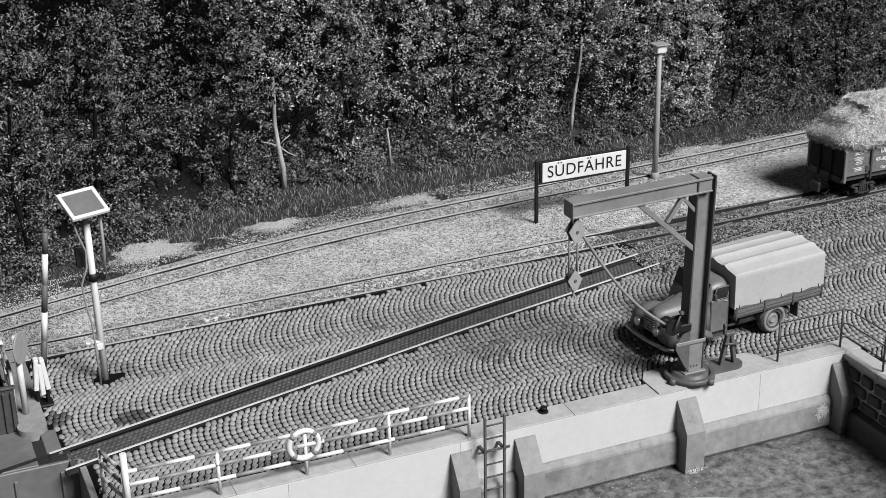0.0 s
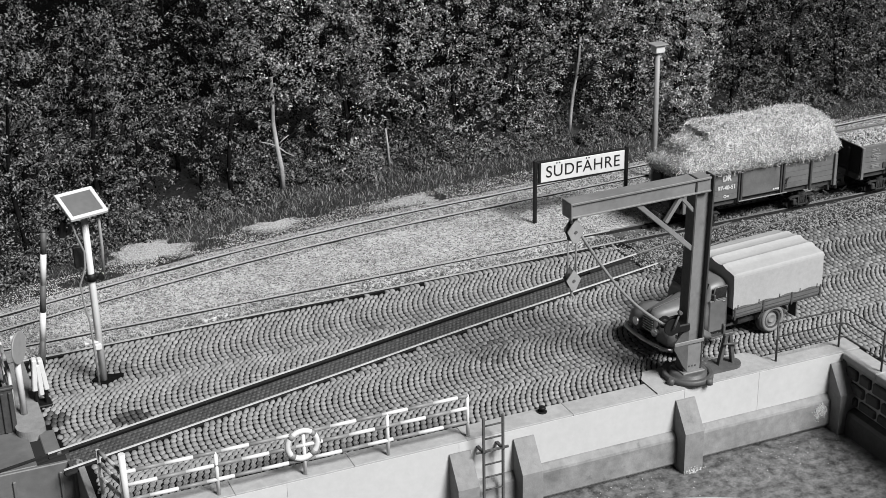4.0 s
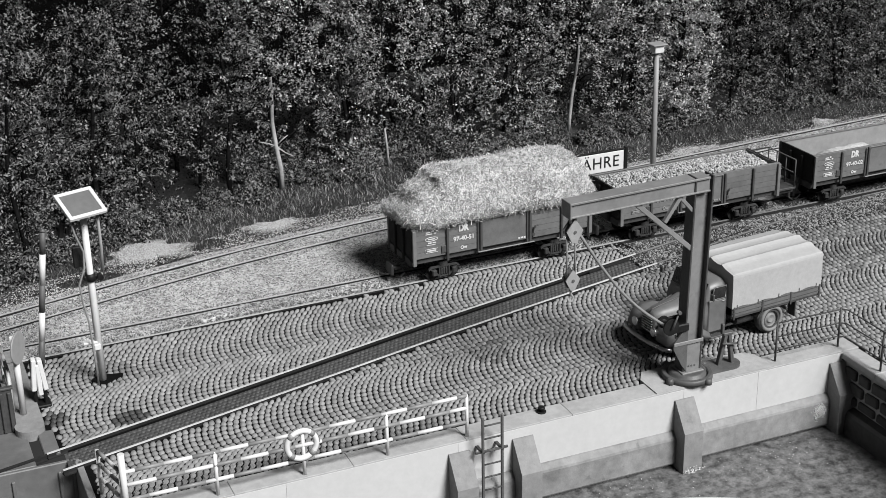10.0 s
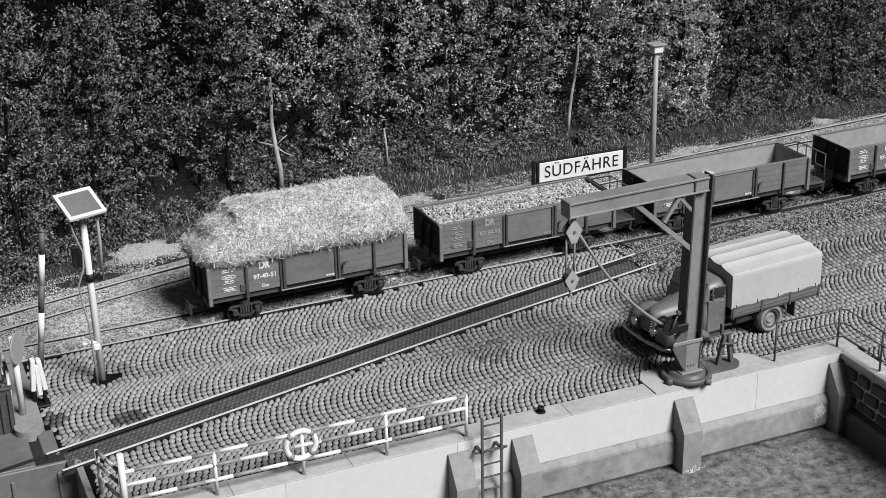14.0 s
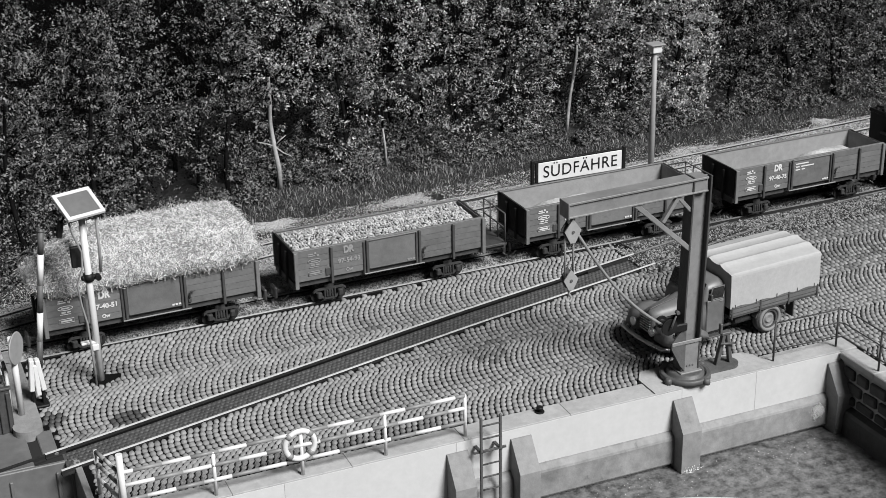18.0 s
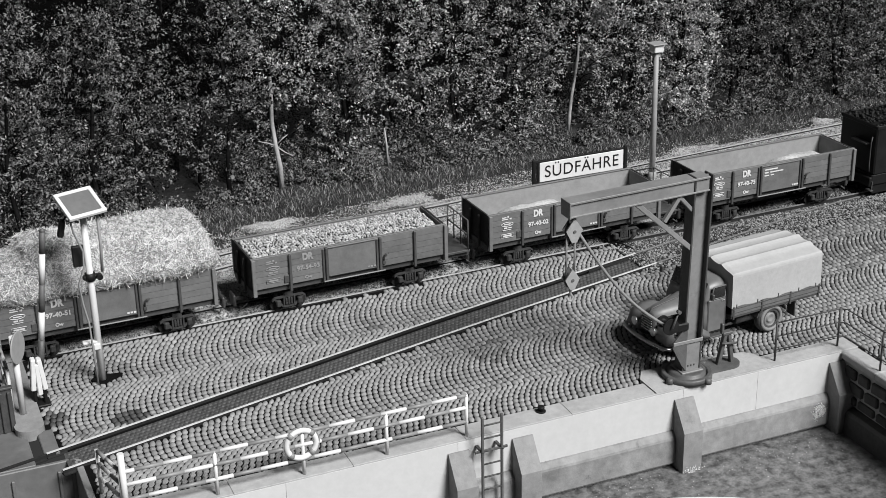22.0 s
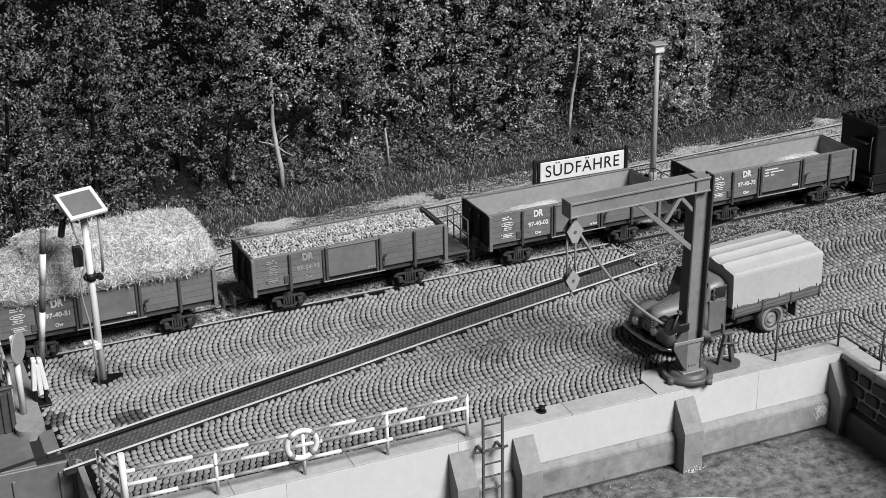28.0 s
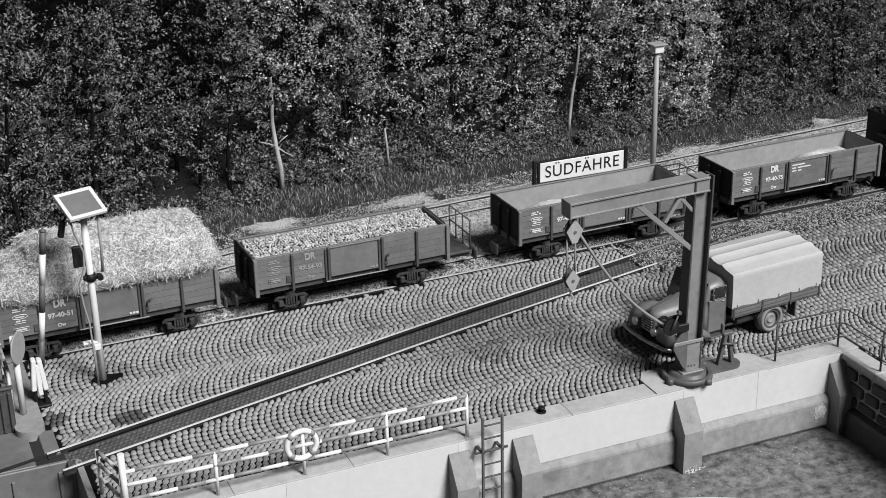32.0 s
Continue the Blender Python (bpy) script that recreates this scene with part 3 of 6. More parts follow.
        sand.append(np.stack([gx, gy, gz], 1))
    k = 9000
    gx = r.uniform(-11, 16, k)
    gy = np.array([back_line(u) for u in gx]) + 0.75 + np.abs(r.normal(0, 0.55, k))
    some = np.array([noise.noise((u * 0.7, w * 1.2, 4)) > 0.05 for u, w in zip(gx, gy)])
    sand.append(np.stack([gx, gy, np.array([terrain(u, w) for u, w in zip(gx, gy)]) + 0.02], 1)[some])
    sand = np.concatenate(sand)
    heap("pale_gravel", stones_mesh("pale_gravel", PALE_SAND, sand, r.uniform(0.012, 0.030, len(sand)), 6), "bright sandy patches on the verge", "gravel")
    heap("grit", stones_mesh("grit", GRIT, p, r.uniform(0.010, 0.026, len(p)), 5), "pale fine gravel grains strewn between the tracks", "gravel")


# ---- wagons ----
WL, WW, FLOOR_Z, TOP_Z = 5.40, 1.68, 0.93, 1.785


def bogie(wagon, x):
    b = part("bogie", Shape().box(-0.40, 0.40, -0.10, 0.10, 0.46, 0.58, 0.03).box(-0.13, 0.13, -0.60, 0.60, 0.50, 0.66, 0.03).lathe([(0.0, 0.64), (0.20, 0.64), (0.20, 0.80), (0.0, 0.80)], 16),
             BOGIE, wagon, "dark iron bogie", at(x, 0, 0))
    for y in (-0.60, 0.60):
        s = Shape()
        # arch bars, axle boxes and a spring nest
        s.prism([(-0.45, 0.50), (-0.38, 0.56), (0.38, 0.56), (0.45, 0.50), (0.45, 0.45), (0.36, 0.51), (-0.36, 0.51), (-0.45, 0.45)], y - 0.03, y + 0.03, "y")
        s.prism([(-0.40, 0.48), (-0.16, 0.24), (0.16, 0.24), (0.40, 0.48), (0.34, 0.48), (0.13, 0.29), (-0.13, 0.29), (-0.34, 0.48)], y - 0.03, y + 0.03, "y")
        for k in (-0.29, 0.29):
            s.box(k - 0.065, k + 0.065, y - 0.085, y + 0.05, 0.29, 0.47, 0.025)
        for k in (-0.14, 0.14):
            s.box(k - 0.02, k + 0.02, y - 0.045, y + 0.045, 0.26, 0.54, 0.006)
        for k in (-0.07, 0.0, 0.07):
            s.lathe([(0.030, 0.29), (0.036, 0.33), (0.030, 0.37), (0.036, 0.41), (0.030, 0.45), (0.030, 0.50)], 8, turn(k, y, 0))
        part("side_frame", s, BOGIE, b)
    for k in (-0.29, 0.29):
        s = Shape()
        for y in (-0.43, 0.43):
            s.lathe([(0.0, -0.04), (0.16, -0.04), (0.16, 0.02), (0.19, 0.03), (0.19, 0.05), (0.10, 0.05), (0.0, 0.06)], 20,
                    turn(k, y, 0.31, 90 if y < 0 else -90))
        s.tube([(k, -0.5, 0.31), (k, 0.5, 0.31)], 0.04, 8)
        part("wheelset", s, RUST, b)


def wagon(number, platform, letters=LETTER, notice=False):
    """An open bogie wagon standing at the origin, its long side along x."""
    w = thing("open_wagon", "weathered dark open goods wagon with plank sides", "goods wagon")
    hl, hw = WL / 2, WW / 2
    posts = [0.0, 0.187, 0.37, 0.645, 0.826, 1.0]
    part("floor", Shape().box(-hl + 0.04, hl - 0.04, -hw + 0.05, hw - 0.05, FLOOR_Z, FLOOR_Z + 0.06), WAGON_IN, w)
    plank_h = (TOP_Z - FLOOR_Z - 0.03) / 5
    for sgn in (-1, 1):
        y = sgn * (hw - 0.05)
        side = part("side_wall", Shape().box(-hl + 0.03, hl - 0.03, y - 0.02, y + 0.02, FLOOR_Z + 0.02, TOP_Z - 0.012), WAGON_IN, w,
                    "worn pale inner lining")
        for a, b, door in ((posts[0], posts[2], 0), (posts[2], posts[3], 1), (posts[3], posts[5], 0)):
            xa, xb = -hl + WL * a + 0.02, -hl + WL * b - 0.02
            if door:
                part("door", Shape().box(xa + 0.03, xb - 0.03, y + sgn * 0.021 - 0.018, y + sgn * 0.021 + 0.018 , FLOOR_Z + 0.02, TOP_Z - 0.02, 0.012),
                     WAGON, side, "smooth steel drop door")
                for zz in (FLOOR_Z + 0.02, TOP_Z - 0.06):
                    part("door_rim", Shape().box(xa + 0.05, xb - 0.05, y + sgn * 0.045 - 0.012, y + sgn * 0.045 + 0.012, zz, zz + 0.03, 0.008), WAGON_POST, side)
            else:
                for k in range(5):
                    z = FLOOR_Z + 0.02 + k * plank_h
                    part("plank", Shape().box(xa, xb, y + sgn * 0.02 - 0.018, y + sgn * 0.02 + 0.018, z + 0.005, z + plank_h - 0.005, 0.002), WAGON, side)
        for i, f in enumerate(posts):
            x = -hl + WL * f
            x += 0.045 if i == 0 else (-0.045 if i == 5 else 0)
            wide = 0.05 if i in (0, 5) else 0.035
            s = Shape().box(x - wide, x + wide, y + sgn * 0.07 - 0.035, y + sgn * 0.07 + 0.035, FLOOR_Z - (0.15 if i in (0, 1, 4, 5) else 0.1), TOP_Z + 0.0, 0.012)
            if i in (2, 3):
                s.box(x - wide - 0.075, x - wide - 0.02, y + sgn * 0.06 - 0.02, y + sgn * 0.06 + 0.02, FLOOR_Z - 0.08, TOP_Z - 0.03, 0.01)
            part("stanchion", s, WAGON_CORNER if i in (0, 5) else WAGON_POST, w)
        part("solebar", Shape().box(-hl + 0.05, hl - 0.05, y - sgn * 0.09 - 0.03, y - sgn * 0.09 + 0.03, FLOOR_Z - 0.16, FLOOR_Z, 0.01), IRON, w)
        part("step_bar", Shape().box(-hl + WL * 0.35, -hl + WL * 0.665, y + sgn * 0.115 - 0.02, y + sgn * 0.115 + 0.02, FLOOR_Z - 0.070, FLOOR_Z - 0.050, 0.004),
             WAGON_IN, w, "pale bar below the door")
        hx = -hl + WL * 0.645 + 0.10
        part("door_latch", Shape().tube([(hx - 0.02, y + sgn * 0.075, 1.08), (hx, y + sgn * 0.10, 1.24), (hx + 0.03, y + sgn * 0.12, 1.32), (hx + 0.12, y + sgn * 0.12, 1.33)], 0.022, 6)
             .box(hx - 0.05, hx + 0.03, y + sgn * 0.07 - 0.03, y + sgn * 0.07 + 0.03, 1.02, 1.12, 0.01), IRON, w)
        part("capping", Shape().box(-hl, hl, y - 0.03, y + 0.06 * 1, TOP_Z - 0.012, TOP_Z + 0.012, 0.006) if sgn < 0 else
             Shape().box(-hl, hl, y - 0.05, y + 0.03, TOP_Z - 0.012, TOP_Z + 0.012, 0.006), WAGON_CORNER, w)
    for sgn in (-1, 1):
        x = sgn * (hl - 0.03)
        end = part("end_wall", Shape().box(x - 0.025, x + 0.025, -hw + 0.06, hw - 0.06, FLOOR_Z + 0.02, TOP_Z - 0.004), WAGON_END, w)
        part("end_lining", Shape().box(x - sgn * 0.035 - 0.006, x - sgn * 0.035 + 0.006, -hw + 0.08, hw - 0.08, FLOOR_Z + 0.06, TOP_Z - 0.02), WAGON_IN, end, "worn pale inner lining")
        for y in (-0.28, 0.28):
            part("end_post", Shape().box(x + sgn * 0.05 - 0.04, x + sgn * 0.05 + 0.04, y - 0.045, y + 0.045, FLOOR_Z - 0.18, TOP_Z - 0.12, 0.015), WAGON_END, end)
        part("headstock", Shape().box(x - 0.05, x + 0.05, -hw + 0.12, hw - 0.12, FLOOR_Z - 0.2, FLOOR_Z + 0.0, 0.015), IRON, w)
        reach = 0.78 if (platform and sgn > 0) else 0.0
        cx = x + sgn * (0.05 + reach)
        part("coupler", Shape().box(min(cx, cx + sgn * 0.30), max(cx, cx + sgn * 0.30), -0.06, 0.06, 0.42, 0.52, 0.02)
             .box(min(cx + sgn * 0.26, cx + sgn * 0.34), max(cx + sgn * 0.26, cx + sgn * 0.34), -0.20, 0.20, 0.32, 0.64, 0.03)
             .tube([(cx, -0.3, 0.42), (cx + sgn * 0.15, -0.3, 0.30), (cx + sgn * 0.2, -0.2, 0.32)], 0.02, 6), IRON, w, "centre buffer coupler")
        if reach:
            pl = part("brake_platform", Shape().box(x + 0.03, x + reach, -0.68, 0.68, FLOOR_Z - 0.12, FLOOR_Z - 0.05, 0.01)
                      .box(x + 0.03, x + reach, -0.55, -0.42, FLOOR_Z - 0.26, FLOOR_Z - 0.12, 0.01).box(x + 0.03, x + reach, 0.42, 0.55, FLOOR_Z - 0.26, FLOOR_Z - 0.12, 0.01),
                      IRON, w, "end platform for the brakeman")
            px = x + reach - 0.05
            for y in (-0.66, -0.2, 0.25, 0.66):
                part("railing_post", Shape().tube([(px, y, FLOOR_Z - 0.08), (px, y, 1.72)], 0.022, 6), IRON, pl)
            for zz in (1.30, 1.72):
                part("railing_bar", Shape().tube([(x + 0.04, 0.66, zz), (px, 0.66, zz), (px, -0.66, zz)] if zz > 1.5 else [(px, 0.66, zz), (px, -0.66, zz)], 0.022, 6), IRON, pl)
    for x in (-1.70, 1.70):
        bogie(w, x)
    # lettering on the camera side and on the far side
    face = -hw + 0.004
    for sgn in (-1, 1):
        turned = 0 if sgn < 0 else 180

        def put(txt, size, x, z, name, stretch=1.0, bold=0.022):
            lettering(txt, size, letters, name, w, at(sgn * -1 * x if sgn > 0 else x, sgn * (hw + 0.001) if sgn > 0 else -hw - 0.001, z, 0, 0, turned), stretch=stretch, bold=bold)
        put("DR", 0.26, -1.21, 1.63, "owner_letters", 0.80, 0.05)
        put(number, 0.17, -1.20, 1.335, "wagon_number", 1.0, 0.034)
        put("Ow", 0.13, -1.21, 1.07, "class_letters", 0.95, 0.034)
        yy = sgn * (hw + 0.001)
        fl = -sgn
        for dx, z, wd, h in ((-2.24, 1.655, 0.13, 0.028), (-2.12, 1.66, 0.05, 0.045), (-2.22, 1.605, 0.19, 0.026), (-2.05, 1.60, 0.06, 0.04), (-2.20, 1.345, 0.10, 0.04), (-2.07, 1.35, 0.10, 0.026), (-2.16, 1.30, 0.26, 0.016), (0.46, 1.00, 0.06, 0.045), (0.54, 1.00, 0.06, 0.045), (0.62, 1.00, 0.06, 0.045)):
            xx = dx * fl
            part("data_mark", Shape().box(xx - wd / 2, xx + wd / 2, yy - 0.004, yy + 0.004, z, z + h), letters, w)
        xx = -2.15 * fl
        ring = [(xx + 0.18 * math.cos(2 * math.pi * k / 16), yy, 1.47 + 0.055 * math.sin(2 * math.pi * k / 16)) for k in range(17)]
        part("oval_mark", Shape().tube(ring, 0.010, 4), letters, w)
        part("data_mark", Shape().box(xx - 0.10, xx + 0.10, yy - 0.003, yy + 0.003, 1.455, 1.485), letters, w)
        frame_line = [(xx - 0.18, yy, 1.09), (xx + 0.18, yy, 1.09), (xx + 0.18, yy, 1.19), (xx - 0.18, yy, 1.19), (xx - 0.18, yy, 1.09)]
        part("plate_outline", Shape().tube(frame_line, 0.009, 4), letters, w)
        part("data_mark", Shape().box(xx - 0.13, xx + 0.13, yy - 0.003, yy + 0.003, 1.12, 1.16), letters, w)
    if notice:
        for z, words in ((1.62, (0.46,)), (1.53, (0.14, 0.46)), (1.44, (0.16, 0.12))):
            xa = -0.58
            for wd in words:
                part("data_mark", Shape().box(xa, xa + wd, -hw - 0.006, -hw + 0.03, z, z + 0.030), letters, w)
                xa += wd + 0.06
    part("card_holder", Shape().box(-1.86, -1.64, -hw - 0.02, -hw + 0.03, 1.02, 1.22, 0.008), WAGON_POST, w)
    return w


def straw_load():
    ob = thing("straw_load", "bulging heap of pale straw on the wagon", "straw")
    levels = [(1.80, 2.64, 0.80), (1.86, 2.80, 0.90), (2.04, 2.86, 0.94), (2.30, 2.74, 0.88), (2.60, 2.58, 0.78), (2.86, 2.42, 0.66), (2.96, 2.30, 0.54), (2.99, 1.2, 0.2)]
    n = 56
    vs, fs = [], []

    def surf(i, a):
        z, lx, ly = levels[i]
        c, s = math.cos(a), math.sin(a)
        p = 0.20
        x = lx * math.copysign(abs(c) ** p, c)
        y = ly * math.copysign(abs(s) ** p, s)
        if x < -1.72 and z > 2.1:
            z -= (0.30 + 0.14 * (-x - 1.72)) * min(1, (-x - 1.72) * 6) * min(1, (z - 2.1) * 1.5)
        k = 1 + 0.05 * noise.noise((x * 1.3, y * 1.3, z * 2))
        return (x * k, y * k, z + 0.07 * noise.noise((x * 1.7, y * 1.7, 3.1 + z)))
    for i in range(len(levels)):
        for k in range(n):
            vs.append(surf(i, 2 * math.pi * k / n))
    for i in range(len(levels) - 1):
        for k in range(n):
            fs.append((i * n + k, i * n + (k + 1) % n, (i + 1) * n + (k + 1) % n, (i + 1) * n + k))
    fs.append(tuple((len(levels) - 1) * n + k for k in range(n)))
    part("packed_core", Shape().add(vs, fs, True), STRAW_BASE, ob)
    # strands lying over the heap
    r = np.random.default_rng(21)
    quads = np.array([[vs[i] for i in f] for f in fs[:-1]])
    area = np.linalg.norm(np.cross(quads[:, 1] - quads[:, 0], quads[:, 3] - quads[:, 0]), axis=1)
    top = np.array(vs[-n:])
    idx = r.choice(len(quads), 32000, p=area / area.sum())
    u, v = r.uniform(0, 1, (2, len(idx), 1))
    q = quads[idx]
    pos = (q[:, 0] * (1 - u) + q[:, 1] * u) * (1 - v) + (q[:, 3] * (1 - u) + q[:, 2] * u) * v
    nrm = np.cross(q[:, 1] - q[:, 0], q[:, 3] - q[:, 0])
    nrm /= np.linalg.norm(nrm, axis=1, keepdims=True) + 1e-9
    k = 3000
    tp = np.stack([r.uniform(-2.1, 2.2, k), r.uniform(-0.5, 0.5, k), np.full(k, 2.98)], 1)
    tp[tp[:, 0] < -1.75, 2] -= 0.36
    pos = np.concatenate([pos, tp])
    nrm = np.concatenate([nrm, np.tile([0, 0, 1.0], (k, 1))])
    m = len(pos)
    d = r.normal(0, 1, (m, 3))
    d -= nrm * (d * nrm).sum(1, keepdims=True) * r.uniform(0.55, 1.0, (m, 1))
    d /= np.linalg.norm(d, axis=1, keepdims=True)
    ln = r.uniform(0.07, 0.19, (m, 1))
    wd = r.uniform(0.004, 0.0085, (m, 1))
    side = np.cross(d, nrm)
    side /= np.linalg.norm(side, axis=1, keepdims=True) + 1e-9
    up = np.cross(side, d)
    c = pos + nrm * r.uniform(0.0, 0.035, (m, 1))
    mid = up * wd * 0.9
    bend = side * r.normal(0, 0.045, (m, 1))
    rings = []
    for t, b in ((-1, 0), (0, 1), (1, 0)):
        ctr = c + d * ln * t + bend * b + nrm * (0.012 * b)
        rings += [ctr + side * wd, ctr + mid, ctr - side * wd]
    v = np.stack(rings, 1)
    f0 = np.array([(0, 1, 4, 3), (1, 2, 5, 4), (3, 4, 7, 6), (4, 5, 8, 7)])
    heap("loose_straw", bulk("loose_straw", v.reshape(-1, 3), (f0[None] + (np.arange(m) * 9)[:, None, None]).reshape(-1, 4), STRAW), "loose pale straw strands", "", ob)
    return ob


def root_load():
    ob = thing("root_load", "load of pale rounded roots or stones in the wagon", "load")
    vs, fs = [], []
    nx, ny = 26, 9

    def h(x, y):
        return 1.69 + 0.09 * (1 - (y / 0.75) ** 2) * (1 - (x / 2.6) ** 4) + 0.03 * noise.noise((x * 1.5, y * 1.5, 1))
    for i in range(nx):
        for j in range(ny):
            x, y = -2.60 + 5.2 * i / (nx - 1), -0.76 + 1.52 * j / (ny - 1)
            vs.append((x, y, h(x, y) - 0.03))
    for i in range(nx - 1):
        for j in range(ny - 1):
            fs.append((i * ny + j, (i + 1) * ny + j, (i + 1) * ny + j + 1, i * ny + j + 1))
    part("bed", Shape().add(vs, fs, True), LOAD_BASE, ob)
    r = random.Random(9)
    s = Shape()
    prof = [(0.0, -1.0), (0.62, -0.72), (0.98, -0.1), (0.86, 0.45), (0.45, 0.85), (0.0, 1.0)]
    x = -2.54
    row = 0
    while x < 2.55:
        y = -0.74 + (0.05 if row % 2 else 0)
        while y < 0.75:
            k = r.uniform(0.030, 0.043)
            m = turn(x + r.uniform(-0.02, 0.02), y + r.uniform(-0.02, 0.02), h(x, y) + r.uniform(-0.01, 0.03),
                     r.uniform(0, 180), r.uniform(0, 180), r.uniform(0, 360)) @ Matrix.Diagonal((k, k * r.uniform(0.8, 1), k * r.uniform(1.2, 1.9), 1))
            s.lathe(prof, 6, m)
            y += 0.078
        x += 0.074
        row += 1
    heap("loose_load", s.mesh("loose_load", LOAD), "pale rounded roots", "", ob)
    return ob


def sand_rest(seed):
    ob = thing("sand_rest", "thin rest of pale sand inside the empty wagon", "sand")
    vs, fs = [], []
    nx, ny = 40, 8
    for i in range(nx):
        for j in range(ny):
            x, t = -2.55 + 5.1 * i / (nx - 1), j / (ny - 1)
            y = -0.755 + 1.50 * t
            bank = math.exp(-((x - seed) / 1.35) ** 4) * (1.0 + 0.06 * noise.noise((x * 1.7, seed, 0.5)))
            fall = 1 - 0.12 * t if t < 0.36 else max(0.0, 0.95 - 1.6 * (t - 0.36))
            z = 0.99 + 0.80 * bank * fall + 0.05 * noise.noise((x * 3, y * 3, seed))
            vs.append((x, y, min(z, 1.85 - 0.12 * abs(y)) if 0 < i < nx - 1 else 0.985))
    for i in range(nx - 1):
        for j in range(ny - 1):
            fs.append((i * ny + j, (i + 1) * ny + j, (i + 1) * ny + j + 1, i * ny + j + 1))
    part("sand_layer", Shape().add(vs, fs, True), GRIT, ob)
    return ob


def locomotive():
    """The black end of the engine that pushes the train; its front end faces -x at the origin."""
    e = thing("locomotive", "black narrow-gauge locomotive behind the last wagon", "locomotive")
    part("frame", Shape().box(0.0, 7.0, -0.80, 0.80, 0.45, 0.80, 0.03).box(0.1, 7.0, -0.74, -0.70, 0.16, 0.46, 0.01).box(0.1, 7.0, 0.70, 0.74, 0.16, 0.46, 0.01), BLACK, e)
    part("bunker", Shape().box(0.02, 2.0, -0.84, 0.84, 0.80, 2.30, 0.04), BLACK, e, "black coal bunker")
    part("bunker_rim", Shape().box(0.0, 2.02, -0.86, -0.81, 2.24, 2.36, 0.015).box(0.0, 2.02, 0.81, 0.86, 2.24, 2.36, 0.015)
         .box(0.0, 0.05, -0.81, 0.81, 2.24, 2.36, 0.015), BLACK, e)
    heap("coal", stones_mesh("coal", BLACK, np.stack([rng.uniform(0.1, 1.9, 260), rng.uniform(-0.75, 0.75, 260), rng.uniform(2.27, 2.38, 260)], 1), rng.uniform(0.05, 0.10, 260), 8),
         "heap of coal", "", e)
    part("shelf", Shape().box(-0.14, 0.02, -0.55, 0.15, 1.72, 1.77, 0.01), IRON, e)
    part("cab", Shape().box(2.0, 3.7, -0.86, 0.86, 0.80, 3.0, 0.06), BLACK, e)
    part("cab_roof", Shape().prism([(-0.95, 2.98), (-0.7, 3.2), (0, 3.3), (0.7, 3.2), (0.95, 2.98)], 1.85, 3.9, "x"), BLACK, e)
    part("boiler", Shape().lathe([(0.0, 0), (0.55, 0), (0.55, 3.2), (0.0, 3.25)], 24, turn(3.7, 0, 1.75, 0, 90, 0)), BLACK, e)
    part("buffer_beam", Shape().box(-0.08, 0.02, -0.80, 0.80, 0.42, 0.72, 0.02), BLACK, e)
    part("coupler", Shape().box(-0.36, -0.08, -0.06, 0.06, 0.42, 0.52, 0.02).box(-0.42, -0.34, -0.17, 0.17, 0.36, 0.60, 0.03), IRON, e)
    part("handrail", Shape().tube([(-0.05, -0.70, 0.9), (-0.07, -0.70, 1.1), (-0.07, -0.70, 1.8), (-0.03, -0.70, 2.0)], 0.02, 6), IRON, e, "dull steel handrail")
    part("lamp", Shape().lathe([(0.0, 0), (0.10, 0), (0.12, 0.12), (0.0, 0.12)], 14, turn(0.0, 0.45, 1.05, 0, -90, 0)), IRON, e)
    part("footstep", Shape().box(-0.06, 0.06, -0.86, -0.62, 0.28, 0.32, 0.01).box(-0.01, 0.02, -0.84, -0.80, 0.28, 0.6), IRON, e)
    for x in (1.0, 2.6, 4.0, 5.4):
        s = Shape()
        for y in (-0.43, 0.43):
            s.lathe([(0.0, -0.05), (0.36, -0.05), (0.40, 0.04), (0.0, 0.05)], 22, turn(x, y, 0.52, 90))
        part("wheelset", s, RUST, e)
    return e


# ---- truck ----
def loft(sections, smooth=True, caps=True):
    n = len(sections[0])
    vs = [p for sec in sections for p in sec]
    fs = []
    for i in range(len(sections) - 1):
        for k in range(n):
            fs.append((i * n + k, i * n + (k + 1) % n, (i + 1) * n + (k + 1) % n, (i + 1) * n + k))
    s = Shape().add(vs, fs, smooth)
    if caps:
        s.f += [tuple(range(n))[::-1], tuple((len(sections) - 1) * n + k for k in range(n))]
        s.s += [False, False]
    return s


def arch(x, hw, z0, z1, power=2.6, n=20):
    """A rounded cross-section standing on z0."""
    pts = []
    for k in range(n + 1):
        a = math.pi * k / n
        c, s = math.cos(a), math.sin(a)
        pts.append((x, hw * math.copysign(abs(c) ** (2 / power), c), z0 + (z1 - z0) * abs(s) ** (2 / power)))
    return pts


